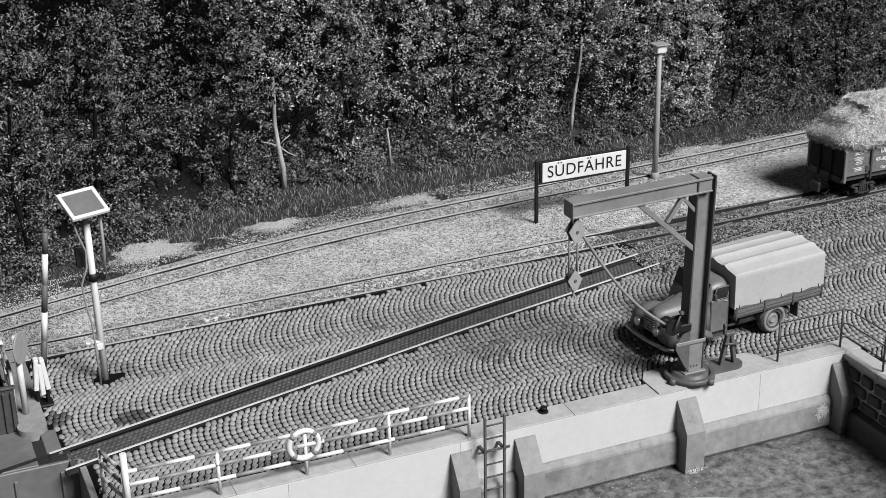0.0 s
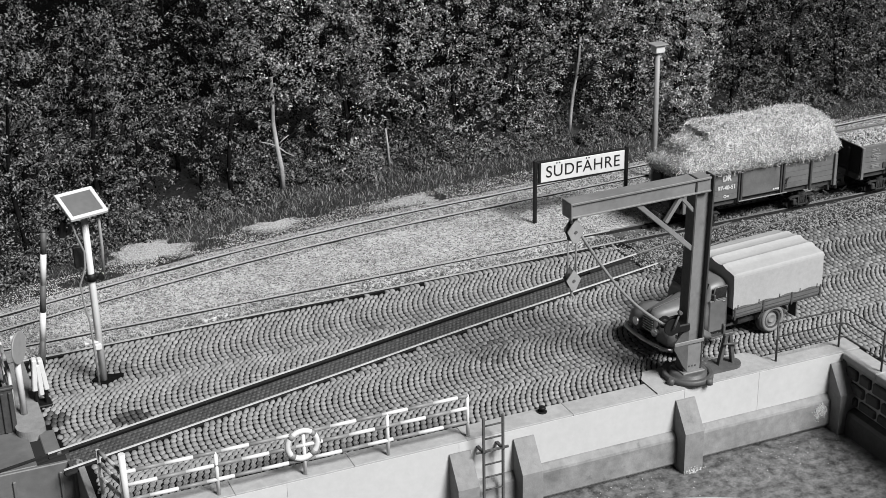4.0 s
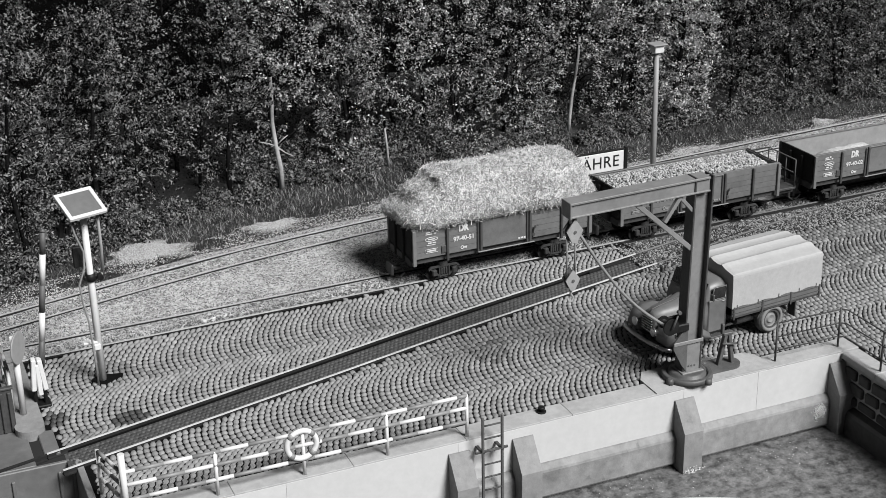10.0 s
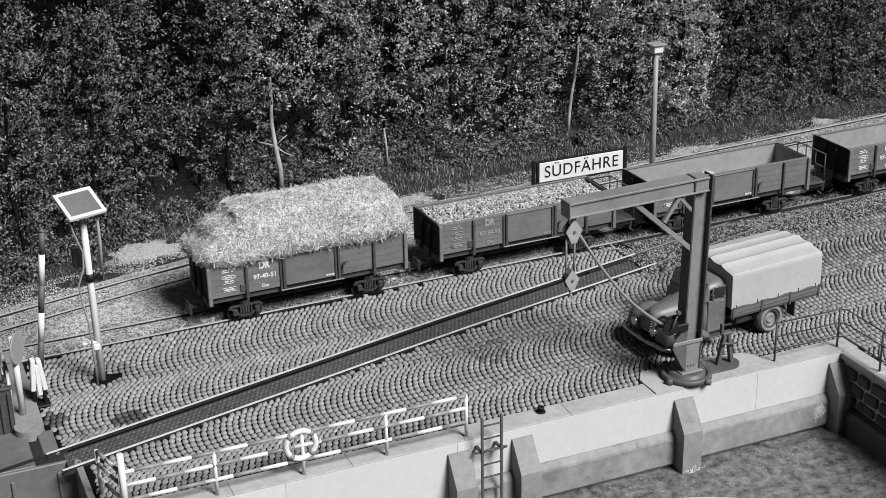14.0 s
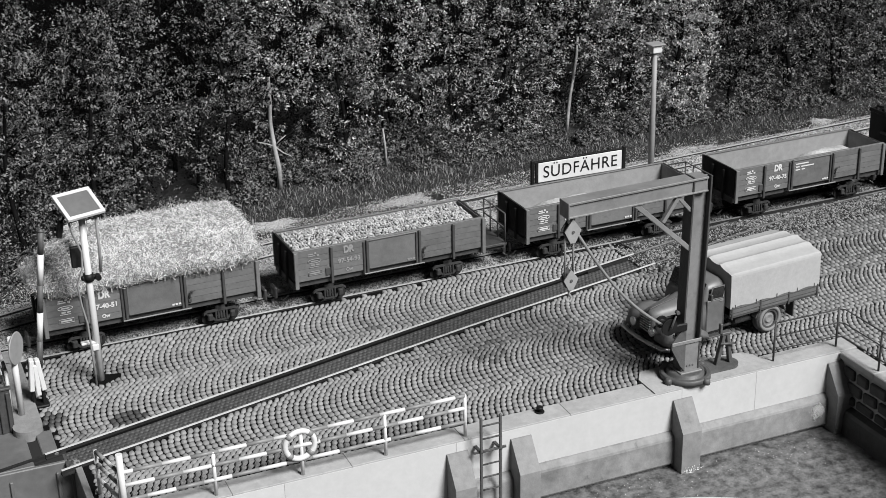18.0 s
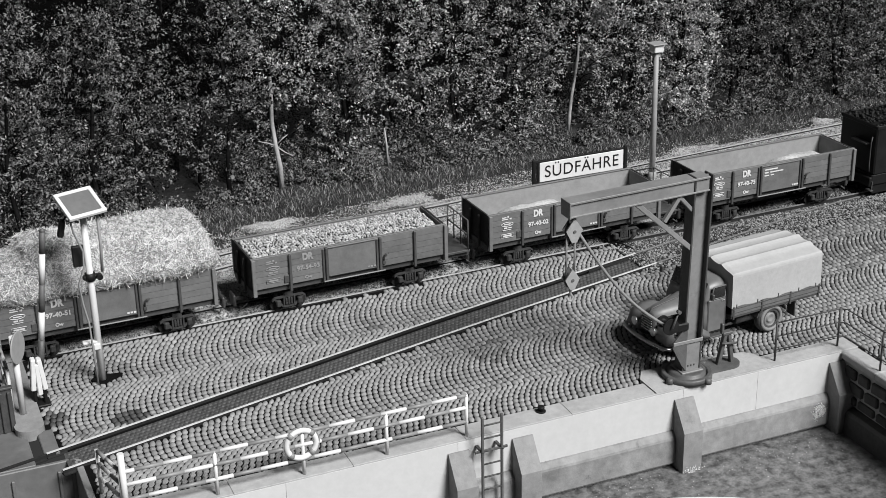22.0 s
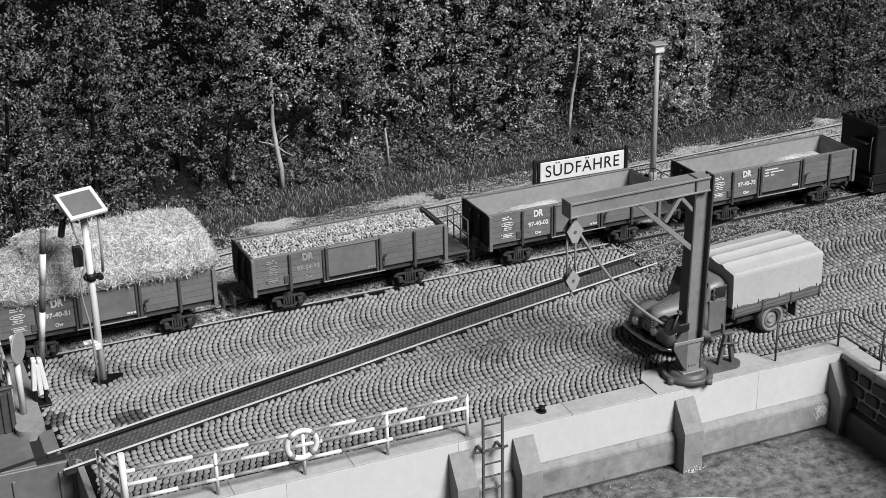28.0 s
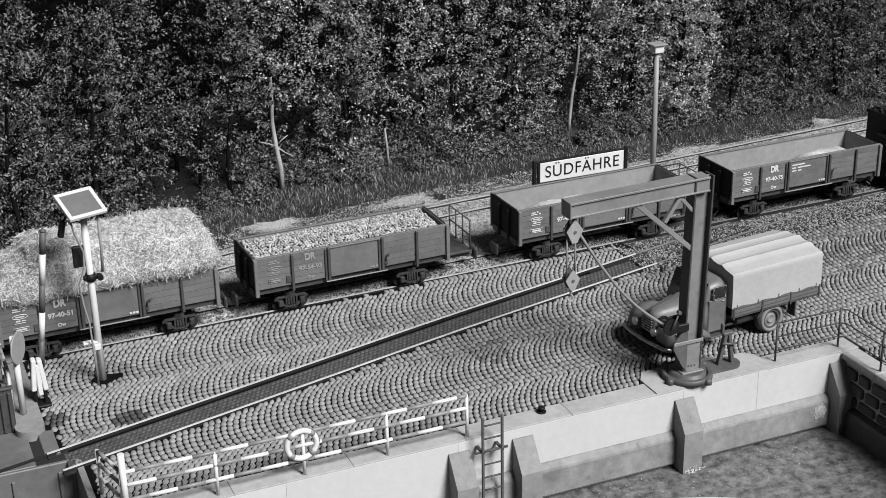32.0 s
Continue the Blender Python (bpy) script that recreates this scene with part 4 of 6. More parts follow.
def truck():
    t = thing("truck", "small covered truck with a pale canvas top on the cobbles", "truck", at(-0.36, 1.80, 0, 0, 0, 5.5))
    part("chassis", Shape().box(0.3, 4.5, -0.36, -0.26, 0.42, 0.56, 0.01).box(0.3, 4.5, 0.26, 0.36, 0.42, 0.56, 0.01).box(1.2, 1.3, -0.36, 0.36, 0.42, 0.56).box(4.3, 4.4, -0.36, 0.36, 0.42, 0.56),
         TRUCK_DARK, t)
    hood = part("hood", loft([arch(0.14, 0.20, 0.48, 0.98, 3.4), arch(0.20, 0.25, 0.46, 1.05, 3.2), arch(0.45, 0.31, 0.46, 1.11, 3.0), arch(0.9, 0.41, 0.46, 1.18, 3.0), arch(1.28, 0.54, 0.46, 1.25, 3.0)]), TRUCK, t)
    part("hood_ridge", Shape().tube([(0.16, 0, 1.00), (0.24, 0, 1.075), (0.45, 0, 1.118), (0.9, 0, 1.188), (1.26, 0, 1.25)], 0.022, 6), TRUCK_DARK, hood)
    for sgn in (-1, 1):
        part("hood_side", loft([[(x, sgn * (w + 0.012), z), (x, sgn * (w + 0.030), z - 0.03), (x, sgn * (w + 0.012), z - 0.06), (x, sgn * (w - 0.03), z - 0.03)] for x, w, z in ((0.26, 0.25, 0.94), (0.6, 0.33, 0.99), (1.0, 0.42, 1.04), (1.26, 0.50, 1.07))], False), TRUCK_DARK, hood, "raised seam along the hood")
    g = part("grille", Shape().box(0.10, 0.17, -0.22, 0.22, 0.52, 0.98, 0.02), TRUCK_DARK, t)
    for k in range(6):
        part("grille_bar", Shape().box(0.075, 0.11, -0.20, 0.20, 0.56 + 0.066 * k, 0.585 + 0.066 * k, 0.006), CHROME, g)
    for sgn in (-1, 1):
        sec = []
        for x, z0, z1, a, b in ((0.10, 0.42, 0.62, 0.36, 0.80), (0.2, 0.40, 0.80, 0.30, 0.84), (0.45, 0.52, 0.90, 0.30, 0.86), (0.75, 0.62, 0.90, 0.34, 0.86), (1.0, 0.50, 0.80, 0.42, 0.86), (1.22, 0.36, 0.60, 0.5, 0.84), (1.4, 0.34, 0.48, 0.5, 0.84)):
            m = (a + b) / 2
            sec.append([(x, sgn * a, z0), (x, sgn * a, z1 - 0.02), (x, sgn * (a + 0.06), z1), (x, sgn * m, z1 + 0.03), (x, sgn * (b - 0.06), z1 - 0.02), (x, sgn * b, z1 - 0.12), (x, sgn * b, z0)])
        part("fender", loft(sec), TRUCK, t, "curved fender")
        part("headlight", Shape().lathe([(0.0, -0.02), (0.05, -0.02), (0.10, 0.06), (0.115, 0.10), (0.10, 0.115), (0.0, 0.13)], 16, turn(0.10, sgn * 0.37, 0.66, 0, -90, 0)), CHROME, t, "round headlight")
        part("mirror", Shape().tube([(1.35, sgn * 0.80, 1.35), (1.25, sgn * 1.0, 1.5)], 0.015, 6).box(1.22, 1.28, sgn * 1.0 - 0.06, sgn * 1.0 + 0.06, 1.44, 1.60, 0.015), TRUCK_DARK, t)
    part("bumper", Shape().tube([(0.16, -0.92, 0.36), (0.02, -0.80, 0.36), (-0.04, -0.4, 0.36), (-0.06, 0, 0.36), (-0.04, 0.4, 0.36), (0.02, 0.80, 0.36), (0.16, 0.92, 0.36)], 0.05, 8), CHROME, t, "pale curved bumper")
    cab = part("cab", loft([arch(1.22, 0.74, 0.40, 1.26, 6), arch(1.26, 0.76, 0.40, 1.32, 6), arch(1.40, 0.74, 0.40, 1.64, 6), arch(1.47, 0.73, 0.40, 1.71, 6), arch(1.80, 0.74, 0.40, 1.74, 6), arch(1.90, 0.74, 0.40, 1.71, 6)]), TRUCK, t)
    for sgn in (-1, 1):
        y = sgn * 0.745
        d = part("door", Shape().box(1.34, 1.84, y - 0.03, y + 0.03, 0.46, 1.30, 0.02), TRUCK, cab)
        part("side_window", Shape().prism([(1.44, 1.30), (1.82, 1.30), (1.82, 1.60), (1.50, 1.60)], y - 0.02, y + 0.02, "y"), GLASS, cab, "dark side window")
        part("window_frame", Shape().tube([(1.42, y + sgn * 0.012, 1.31), (1.84, y + sgn * 0.012, 1.31), (1.84, y + sgn * 0.012, 1.62), (1.49, y + sgn * 0.012, 1.62), (1.42, y + sgn * 0.012, 1.31)], 0.020, 6), TRUCK, cab)
        part("door_handle", Shape().box(1.72, 1.82, y + sgn * 0.03 - 0.015, y + sgn * 0.03 + 0.015, 1.22, 1.25, 0.006), CHROME, d)
        part("windscreen", Shape().box(-0.01, 0.01, 0.04, 0.62, 0, 0.38, 0.0, turn(1.27, 0, 1.36, 0, 22, 0)) if sgn > 0 else Shape().box(-0.01, 0.01, -0.62, -0.04, 0, 0.36, 0.0, turn(1.27, 0, 1.36, 0, 22, 0)), GLASS, cab, "dark windscreen pane")
        part("running_board", Shape().box(1.35, 1.92, sgn * 0.80 - 0.08, sgn * 0.80 + 0.08, 0.34, 0.38, 0.01), TRUCK_DARK, t)
    part("bed", Shape().box(1.97, 4.76, -0.88, 0.88, 0.72, 0.80, 0.01), TRUCK_DARK, t)
    for sgn in (-1, 1):
        y = sgn * 0.87
        sb = part("side_board", Shape().box(1.97, 4.76, y - 0.025, y + 0.025, 0.78, 1.08, 0.01), TRUCK, t, "low wooden side board")
        for z in (0.86, 0.97):
            part("rib", Shape().box(1.97, 4.76, y + sgn * 0.028 - 0.012, y + sgn * 0.028 + 0.012, z, z + 0.025, 0.006), TRUCK_DARK, sb)
        for x in (2.02, 2.9, 3.8, 4.72):
            part("hinge", Shape().box(x - 0.025, x + 0.025, y + sgn * 0.03 - 0.015, y + sgn * 0.03 + 0.015, 0.70, 1.04, 0.006), TRUCK_DARK, sb)
    part("tail_board", Shape().box(4.74, 4.79, -0.86, 0.86, 0.78, 1.08, 0.01), TRUCK, t)
    # canvas with lengthways folds over its bows
    secs = []
    for x in [1.95 + 0.1125 * i for i in range(26)]:
        edge = min(1, min(x - 1.95, 4.7625 - x) / 0.05)
        sag = 0.004 * math.sin((x - 2.2) / 2.42 * math.pi * 4) ** 2
        pts = [(x, -0.90, 1.02 + 0.02 * math.sin(x * 9)), (x, -0.895, 1.5), (x, -0.895 + 0.012 * (1 - edge), 1.80 - 0.02 * (1 - edge)), (x, -0.888 + 0.012 * (1 - edge), 1.85 - 0.02 * (1 - edge)), (x, -0.875, 1.885 - 0.02 * (1 - edge))]
        n = 32
        for k in range(n + 1):
            y = -0.85 + 1.70 * k / n
            crown = 1.90 + 0.12 * (1 - abs(y / 0.88) ** 1.5)
            fold = 0.05 * (1 - abs(math.sin((y + 0.86) / 1.72 * math.pi * 4))) ** 1.4 * (1 if 2 < k < 30 else 0)
            pts.append((x, y, crown + fold - sag - 0.02 * (1 - edge)))
        pts += [(x, 0.89, 1.84), (x, 0.895, 1.5), (x, 0.90, 1.02)]
        secs.append(pts)
    part("canvas_top", loft(secs, False), TARP, t, "pale canvas cover with lengthways folds")
    for sgn in (-1, 1):
        for x in (2.1, 2.75, 3.4, 4.05, 4.6):
            part("canvas_strap", Shape().box(x - 0.010, x + 0.010, sgn * 0.905 - 0.010, sgn * 0.905 + 0.010, 0.98, 1.09, 0.004), TRUCK_DARK, t)
    for x, ys in ((0.72, (-0.72, 0.72)), (3.30, (-0.70, 0.70))):
        for y in ys:
            sgn = 1 if y > 0 else -1
            wheel = part("wheel", Shape().lathe([(0.20, -0.11), (0.33, -0.12), (0.385, -0.08), (0.395, 0.0), (0.385, 0.08), (0.33, 0.12), (0.20, 0.11)], 28, caps=False), TYRE, t, "", at(x, y, 0.395, 90 if sgn < 0 else -90))
            part("sidewall", Shape().ring(0.30, 0.05, 28, 6, turn(0, 0, 0.105)), DUSTY, wheel, "dusty pale tyre wall")
            part("rim", Shape().lathe([(0.0, 0.07), (0.10, 0.10), (0.12, 0.06), (0.20, 0.05), (0.23, 0.10), (0.24, 0.10), (0.24, -0.05), (0.0, -0.05)], 24), DUSTY, wheel)
    for sgn in (-1, 1):
        part("mudguard", loft([[(3.30 + r * math.cos(a), sgn * yy, 0.40 + r * math.sin(a)) for r, yy in ((0.47, 0.58), (0.47, 0.84), (0.50, 0.84), (0.50, 0.58))] for a in [math.radians(15 + 15 * i) for i in range(11)]], False), TRUCK_DARK, t)
        part("mud_flap", Shape().box(4.02, 4.05, sgn * 0.70 - 0.14, sgn * 0.70 + 0.14, 0.28, 0.72, 0.01), TYRE, t)
    part("fuel_tank", Shape().lathe([(0.0, 0), (0.14, 0), (0.14, 0.5), (0.0, 0.5)], 14, turn(2.35, -0.5, 0.48, 0, 90, 0)), TRUCK_DARK, t)
    part("exhaust", Shape().tube([(1.4, -0.45, 0.36), (3.0, -0.5, 0.36), (3.05, -0.7, 0.35)], 0.035, 8), DUSTY, t)


# ---- crane ----
CRANE_SLAB = [(-1.22, QUAY_Y + 0.01), (-1.22, 0.45), (-1.0, 0.78), (0.7, 0.80), (1.0, 0.70), (1.70, 0.62), (1.92, 0.42), (1.98, QUAY_Y + 0.01)]


def crane():
    slab = Shape().prism(CRANE_SLAB, -0.08, 0.05, "z")
    thing("crane_foundation", "pale concrete slab under the crane", "foundation", kind="structure", shape=slab, mat=COPING)
    c = thing("quay_crane", "grey steel-beam jib crane on the quay edge", "crane", at(-0.13, 0.18, 0.05))
    base = part("base_ring", Shape().lathe([(0.0, 0.0), (0.60, 0.0), (0.60, 0.11), (0.57, 0.13), (0.50, 0.13), (0.49, 0.06), (0.45, 0.06), (0.44, 0.16), (0.38, 0.19), (0.0, 0.19)], 40), CRANE_DARK, c, "dark round cast base")
    for k in range(4):
        a = 2 * math.pi * k / 4 + 0.35
        part("lug", Shape().lathe([(0.0, 0), (0.09, 0), (0.09, 0.10), (0.05, 0.14), (0.0, 0.14)], 8, turn(0.62 * math.cos(a), 0.62 * math.sin(a), 0.0)), CRANE_DARK, base)
    lean = turn(0, 0, 0, 0, 1.3, 0)
    col = Shape()
    for x in (-0.225, 0.225):
        col.box(x - 0.022, x + 0.022, -0.18, 0.17, 0.18, 4.98, 0.006, lean)
    # iron tone in place of crane grey puts the flanges' shade into colour
    part("column", col, IRON, c, "column flanges with their shade toned in")
    part("column_web", Shape().box(-0.205, 0.205, -0.03, 0.01, 0.18, 4.96, 0.0, lean), CRANE, c, "recessed web of the column")
    part("cover_plate", Shape().box(-0.20, 0.20, -0.172, -0.14, 0.20, 0.98, 0.006, lean), CRANE, c, "flat grey plate with rivets at the foot")
    part("column_band", Shape().box(-0.52, 0.27, -0.215, -0.185, 0.93, 1.02, 0.01).box(-0.262, -0.232, -0.185, 0.20, 0.93, 1.02, 0.006).box(0.25, 0.28, -0.185, 0.20, 0.93, 1.02, 0.006), CRANE, c)
    part("foot_plate", Shape().box(-0.29, 0.29, -0.27, 0.27, 0.18, 0.22, 0.01), CRANE, c)
    for x in (-0.08, 0.0, 0.08):
        part("rivet", Shape().lathe([(0.025, 0), (0.018, 0.015), (0.0, 0.02)], 8, turn(x, -0.172, 0.34, 90)), CRANE_DARK, c)
    boom = Shape()
    tip = turn(0.34, 0, 0, 0, -1.1, 0)
    boom.box(-3.48, 0.0, -0.20, 0.20, 4.92, 4.97, 0.008, tip).box(-3.48, 0.0, -0.20, 0.20, 4.62, 4.66, 0.008, tip)
    boom.box(-3.48, 0.0, -0.15, 0.15, 4.66, 4.92, 0.0, tip)
    part("boom", boom, CRANE, c)
    part("boom_end_plate", Shape().box(-3.51, -3.475, -0.21, 0.21, 4.60, 4.98, 0.008, tip), CRANE, c)
    part("brace", Shape().box(-1.02, 1.02, -0.06, 0.06, -0.055, 0.055, 0.008, turn(-0.86, -0.1, 3.94, 0, 42, 0)), CRANE, c, "diagonal brace")
    part("strut", Shape().box(-0.34, 0.34, -0.05, 0.05, -0.045, 0.045, 0.006, turn(-0.66, -0.1, 4.32, 0, -55, 0)), CRANE, c)
    part("tie", Shape().box(-0.24, 0.24, -0.04, 0.04, -0.04, 0.04, 0.006, turn(-0.30, -0.1, 4.38, 0, 48, 0)), CRANE, c)
    diamond = [(0.0, 0.30), (0.20, 0.02), (0.06, -0.26), (-0.06, -0.26), (-0.20, 0.02)]
    for name, cx, cz in (("upper_block", -3.08, 4.20), ("hook_block", -3.11, 3.06)):
        k = 1.0 if name == "upper_block" else 0.88
        plate = [(cx + a * k, cz + b * k) for a, b in diamond]
        blk = part(name, Shape().prism(plate, -0.10, -0.07, "y"), BLOCK, c, "pale diamond-shaped pulley block")
        part("back_plate", Shape().prism(plate, 0.07, 0.10, "y"), CRANE_DARK, blk)
        part("sheave", Shape().lathe([(0.0, -0.06), (0.15 * k, -0.06), (0.11 * k, 0.0), (0.15 * k, 0.06), (0.0, 0.06)], 18, turn(cx, 0, cz, 90)), CRANE_DARK, blk)
        part("axle", Shape().lathe([(0.0, -0.12), (0.035, -0.12), (0.035, 0.12), (0.0, 0.12)], 10, turn(cx, 0, cz, 90)), CRANE_DARK, blk)
    part("hanger", Shape().box(-3.16, -3.00, -0.035, 0.035, 4.36, 4.62, 0.015), BLOCK, c)
    part("hook", Shape().tube([(-3.11, 0, 2.86), (-3.11, 0, 2.70), (-3.05, 0, 2.62), (-3.08, 0, 2.52), (-3.17, 0, 2.54), (-3.18, 0, 2.62)], 0.03, 8), BLOCK, c)
    for x in (-3.22, -3.02):
        part("hoist_rope", Shape().tube([(x, 0, 4.15), (x, 0, 3.12)], 0.026, 6), ROPE, c)
    pts = [(-2.94 + 2.20 * k / 12, -0.02 - 0.1 * k / 12, 4.12 - 2.62 * k / 12 - 0.30 * math.sin(math.pi * k / 12)) for k in range(13)]
    part("fall_rope", Shape().tube(pts, 0.034, 6), ROPE, c, "slack rope down to the winch")
    winch = part("winch", Shape().lathe([(0.0, -0.22), (0.15, -0.22), (0.15, -0.18), (0.08, -0.18), (0.08, 0.18), (0.15, 0.18), (0.15, 0.22), (0.0, 0.22)], 20, turn(-0.58, 0, 1.42, 90)), BLACK, c, "black rope drum with gear")
    part("gear_wheel", Shape().lathe([(0.0, -0.02), (0.20, -0.025), (0.20, 0.025), (0.0, 0.02)], 24, turn(-0.66, -0.27, 1.50, 90)), BLACK, winch)
    part("bearing", Shape().box(-0.62, -0.16, -0.27, -0.21, 1.30, 1.50, 0.03).box(-0.62, -0.16, 0.21, 0.27, 1.30, 1.50, 0.03), BLACK, winch)
    part("gusset_plate", Shape().prism([(-0.15, 1.34), (-0.32, 1.24), (-0.52, 1.0), (-0.52, 0.86), (-0.28, 0.40), (-0.15, 0.22)], -0.20, -0.16, "y"), CRANE_DARK, c, "bent grey gusset plate")
    part("crank", Shape().tube([(-0.66, -0.30, 1.50), (-0.66, -0.36, 1.50), (-0.52, -0.36, 1.88)], 0.022, 6).lathe([(0.0, -0.05), (0.045, -0.05), (0.045, 0.05), (0.0, 0.05)], 10, turn(-0.52, -0.36, 1.88, 90)), CRANE_DARK, winch)
    # trestle that locks the jib
    tr = thing("jib_stand", "small dark iron trestle beside the crane base", "stand", at(0.95, 0.22, 0.05))
    out = [(-0.75, -0.26), (0.10, -0.26)] + [(0.10 + 0.28 * math.cos(math.radians(a)), 0.02 + 0.28 * math.sin(math.radians(a))) for a in range(-90, 91, 15)] + [(-0.75, 0.30)]
    part("plate", Shape().prism(out, 0.0, 0.07, "z"), CRANE_DARK, tr)
    for x0, x1 in ((-0.2, -0.03), (0.18, 0.05)):
        part("leg", Shape().box(-0.045, 0.045, -0.06, 0.06, 0, 0.82, 0.01, turn(x0, 0, 0.05, 0, math.degrees(math.atan2(x1 - x0, 0.82)), 0)), CRANE_DARK, tr)
    part("head", Shape().box(-0.13, 0.13, -0.08, 0.08, 0.82, 0.90, 0.015).box(-0.16, -0.1, -0.05, 0.05, 0.86, 1.12, 0.012), CRANE_DARK, tr)
    part("pin", Shape().tube([(-0.2, -0.12, 0.66), (0.2, -0.12, 0.60)], 0.03, 6), CRANE_DARK, tr)


# ---- quay furniture ----
def striped_railing(name, label, a, b, bays, heights, length=0.58, first=0, m=None):
    """White posts with rails in white and mid-tone bands."""
    r = thing(name, label, "railing", m)
    a, b = Vector(a), Vector(b)
    for i in range(bays + 1):
        p = a + (b - a) * i / bays
        part("post", Shape().tube([p, p + Vector((0, 0, heights[-1] + (0.42 if i == 0 and bays == 4 else 0.02)))], 0.07 if i == 0 and bays == 4 else 0.042, 8), WHITE, r)
    total = (b - a).length
    d = (b - a) / total
    for k, h in enumerate(heights):
        t = -length * (0.5 + (k + first) % 3 * 0.7) - 0.4
        white = True
        while t < total:
            lo, hi = max(0.0, t), min(total, t + length)
            if hi - lo > 0.02:
                part("rail_band", Shape().tube([a + d * lo + Vector((0, 0, h)), a + d * hi + Vector((0, 0, h))], 0.043, 8), WHITE if white else GREYSTRIPE, r)
            white = not white
            t += length
    return r


def lifebuoy():
    b = thing("lifebuoy", "white lifebuoy with dark bands on the railing", "lifebuoy", at(-9.68, -0.20, 0.76, 90))
    part("ring", Shape().ring(0.32, 0.062, 32, 10), WHITE, b)
    for k in range(4):
        a = math.pi / 4 + k * math.pi / 2
        part("band", Shape().tube([(0.32 * math.cos(a + w), 0.32 * math.sin(a + w), 0) for w in (-0.16, 0, 0.16)], 0.068, 10), GREYSTRIPE, b)
    part("line", Shape().ring(0.395, 0.012, 32, 5), ROPE, b)


def quay_ladder():
    l = thing("quay_ladder", "rusty iron ladder down the quay wall", "ladder")
    for x in (-5.76, -5.30):
        part("stile", Shape().box(x - 0.027, x + 0.027, -0.66, -0.60, -2.3, 0.66, 0.008), CRANE_DARK, l)
    z = -2.1
    while z < 0.6:
        part("rung", Shape().tube([(-5.76, -0.64, z), (-5.30, -0.64, z)], 0.022, 6), IRON, l)
        z += 0.32
    for z in (-0.2,):
        part("wall_bracket", Shape().box(-5.80, -5.72, -0.66, QUAY_Y, z - 0.02, z + 0.02, 0.008).box(-5.34, -5.26, -0.66, QUAY_Y, z - 0.02, z + 0.02, 0.008).box(-5.92, -5.14, -0.60, -0.56, z - 0.03, z + 0.03, 0.008), IRON, l)


def dark_railing():
    r = thing("iron_railing", "thin dark iron railing round the quay corner", "railing")
    pts = [(2.18, -0.05), (4.0, -0.05), (4.12, -0.15), (4.12, -1.5), (4.12, -3.0), (4.12, -4.5)]
    for i in (0, 1, 3, 4, 5):
        x, y = pts[i]
        part("post", Shape().tube([(x, y, 0.0 if i < 2 else -0.1), (x, y, 1.06)], 0.026, 8), IRON, r)
    for z in (0.30, 0.66, 1.02):
        part("bar", Shape().tube([(x, y, z) for x, y in pts], 0.018, 6), IRON, r)


def bollard():
    b = thing("mooring_ring", "small black mooring bollard on the coping", "bollard", at(-3.98, 0.10, 0.02))
    part("base", Shape().lathe([(0.0, 0), (0.11, 0), (0.11, 0.03), (0.0, 0.03)], 16), BLACK, b)
    part("head", Shape().lathe([(0.0, 0.02), (0.06, 0.03), (0.045, 0.07), (0.085, 0.10), (0.07, 0.14), (0.0, 0.145)], 16), BLACK, b)


def station_sign():
    s = thing("station_sign", "white station name board with black letters on two posts", "sign", at(0, 10.37, 0))
    for x in (0.96, 4.02):
        part("post", Shape().box(x - 0.05, x + 0.05, -0.05, 0.05, -0.1, 2.02, 0.012), BLACK, s)
    b = part("board", Shape().box(1.13, 3.93, -0.05, 0.03, 1.32, 1.92, 0.01), WHITE, s, "white board")
    part("border", Shape().box(1.01, 3.97, -0.045, 0.045, 1.92, 1.97, 0.006).box(1.01, 3.97, -0.045, 0.045, 1.27, 1.32, 0.006).box(1.06, 1.13, -0.045, 0.045, 1.32, 1.92), BLACK, s)
    lettering("SÜDFÄHRE", 0.51, BLACK, "station_name", b, at(2.53, -0.056, 1.61), 0.004, 0.94, 0.0, 1.09)


def lamp_post():
    l = thing("lamp_post", "slim grey lamp post with a boxy head", "street lamp", at(6.09, 12.18, -0.05))
    part("pole", Shape().tube([(0, 0, 0), (0, 0, 2.0), (0, 0, 4.26)], 0.10, 14, 0.075), LAMP_POST, l)
    part("foot_collar", Shape().lathe([(0.0, 0), (0.14, 0), (0.14, 0.3), (0.1, 0.34), (0.0, 0.34)], 14), LAMP_POST, l)
    part("lamp_head", Shape().box(-0.16, 0.16, -0.16, 0.16, 4.26, 4.50, 0.02), WHITE, l, "pale lamp housing")
    part("lamp_cap", Shape().box(-0.25, 0.25, -0.23, 0.23, 4.50, 4.54, 0.015), LAMP_POST, l)


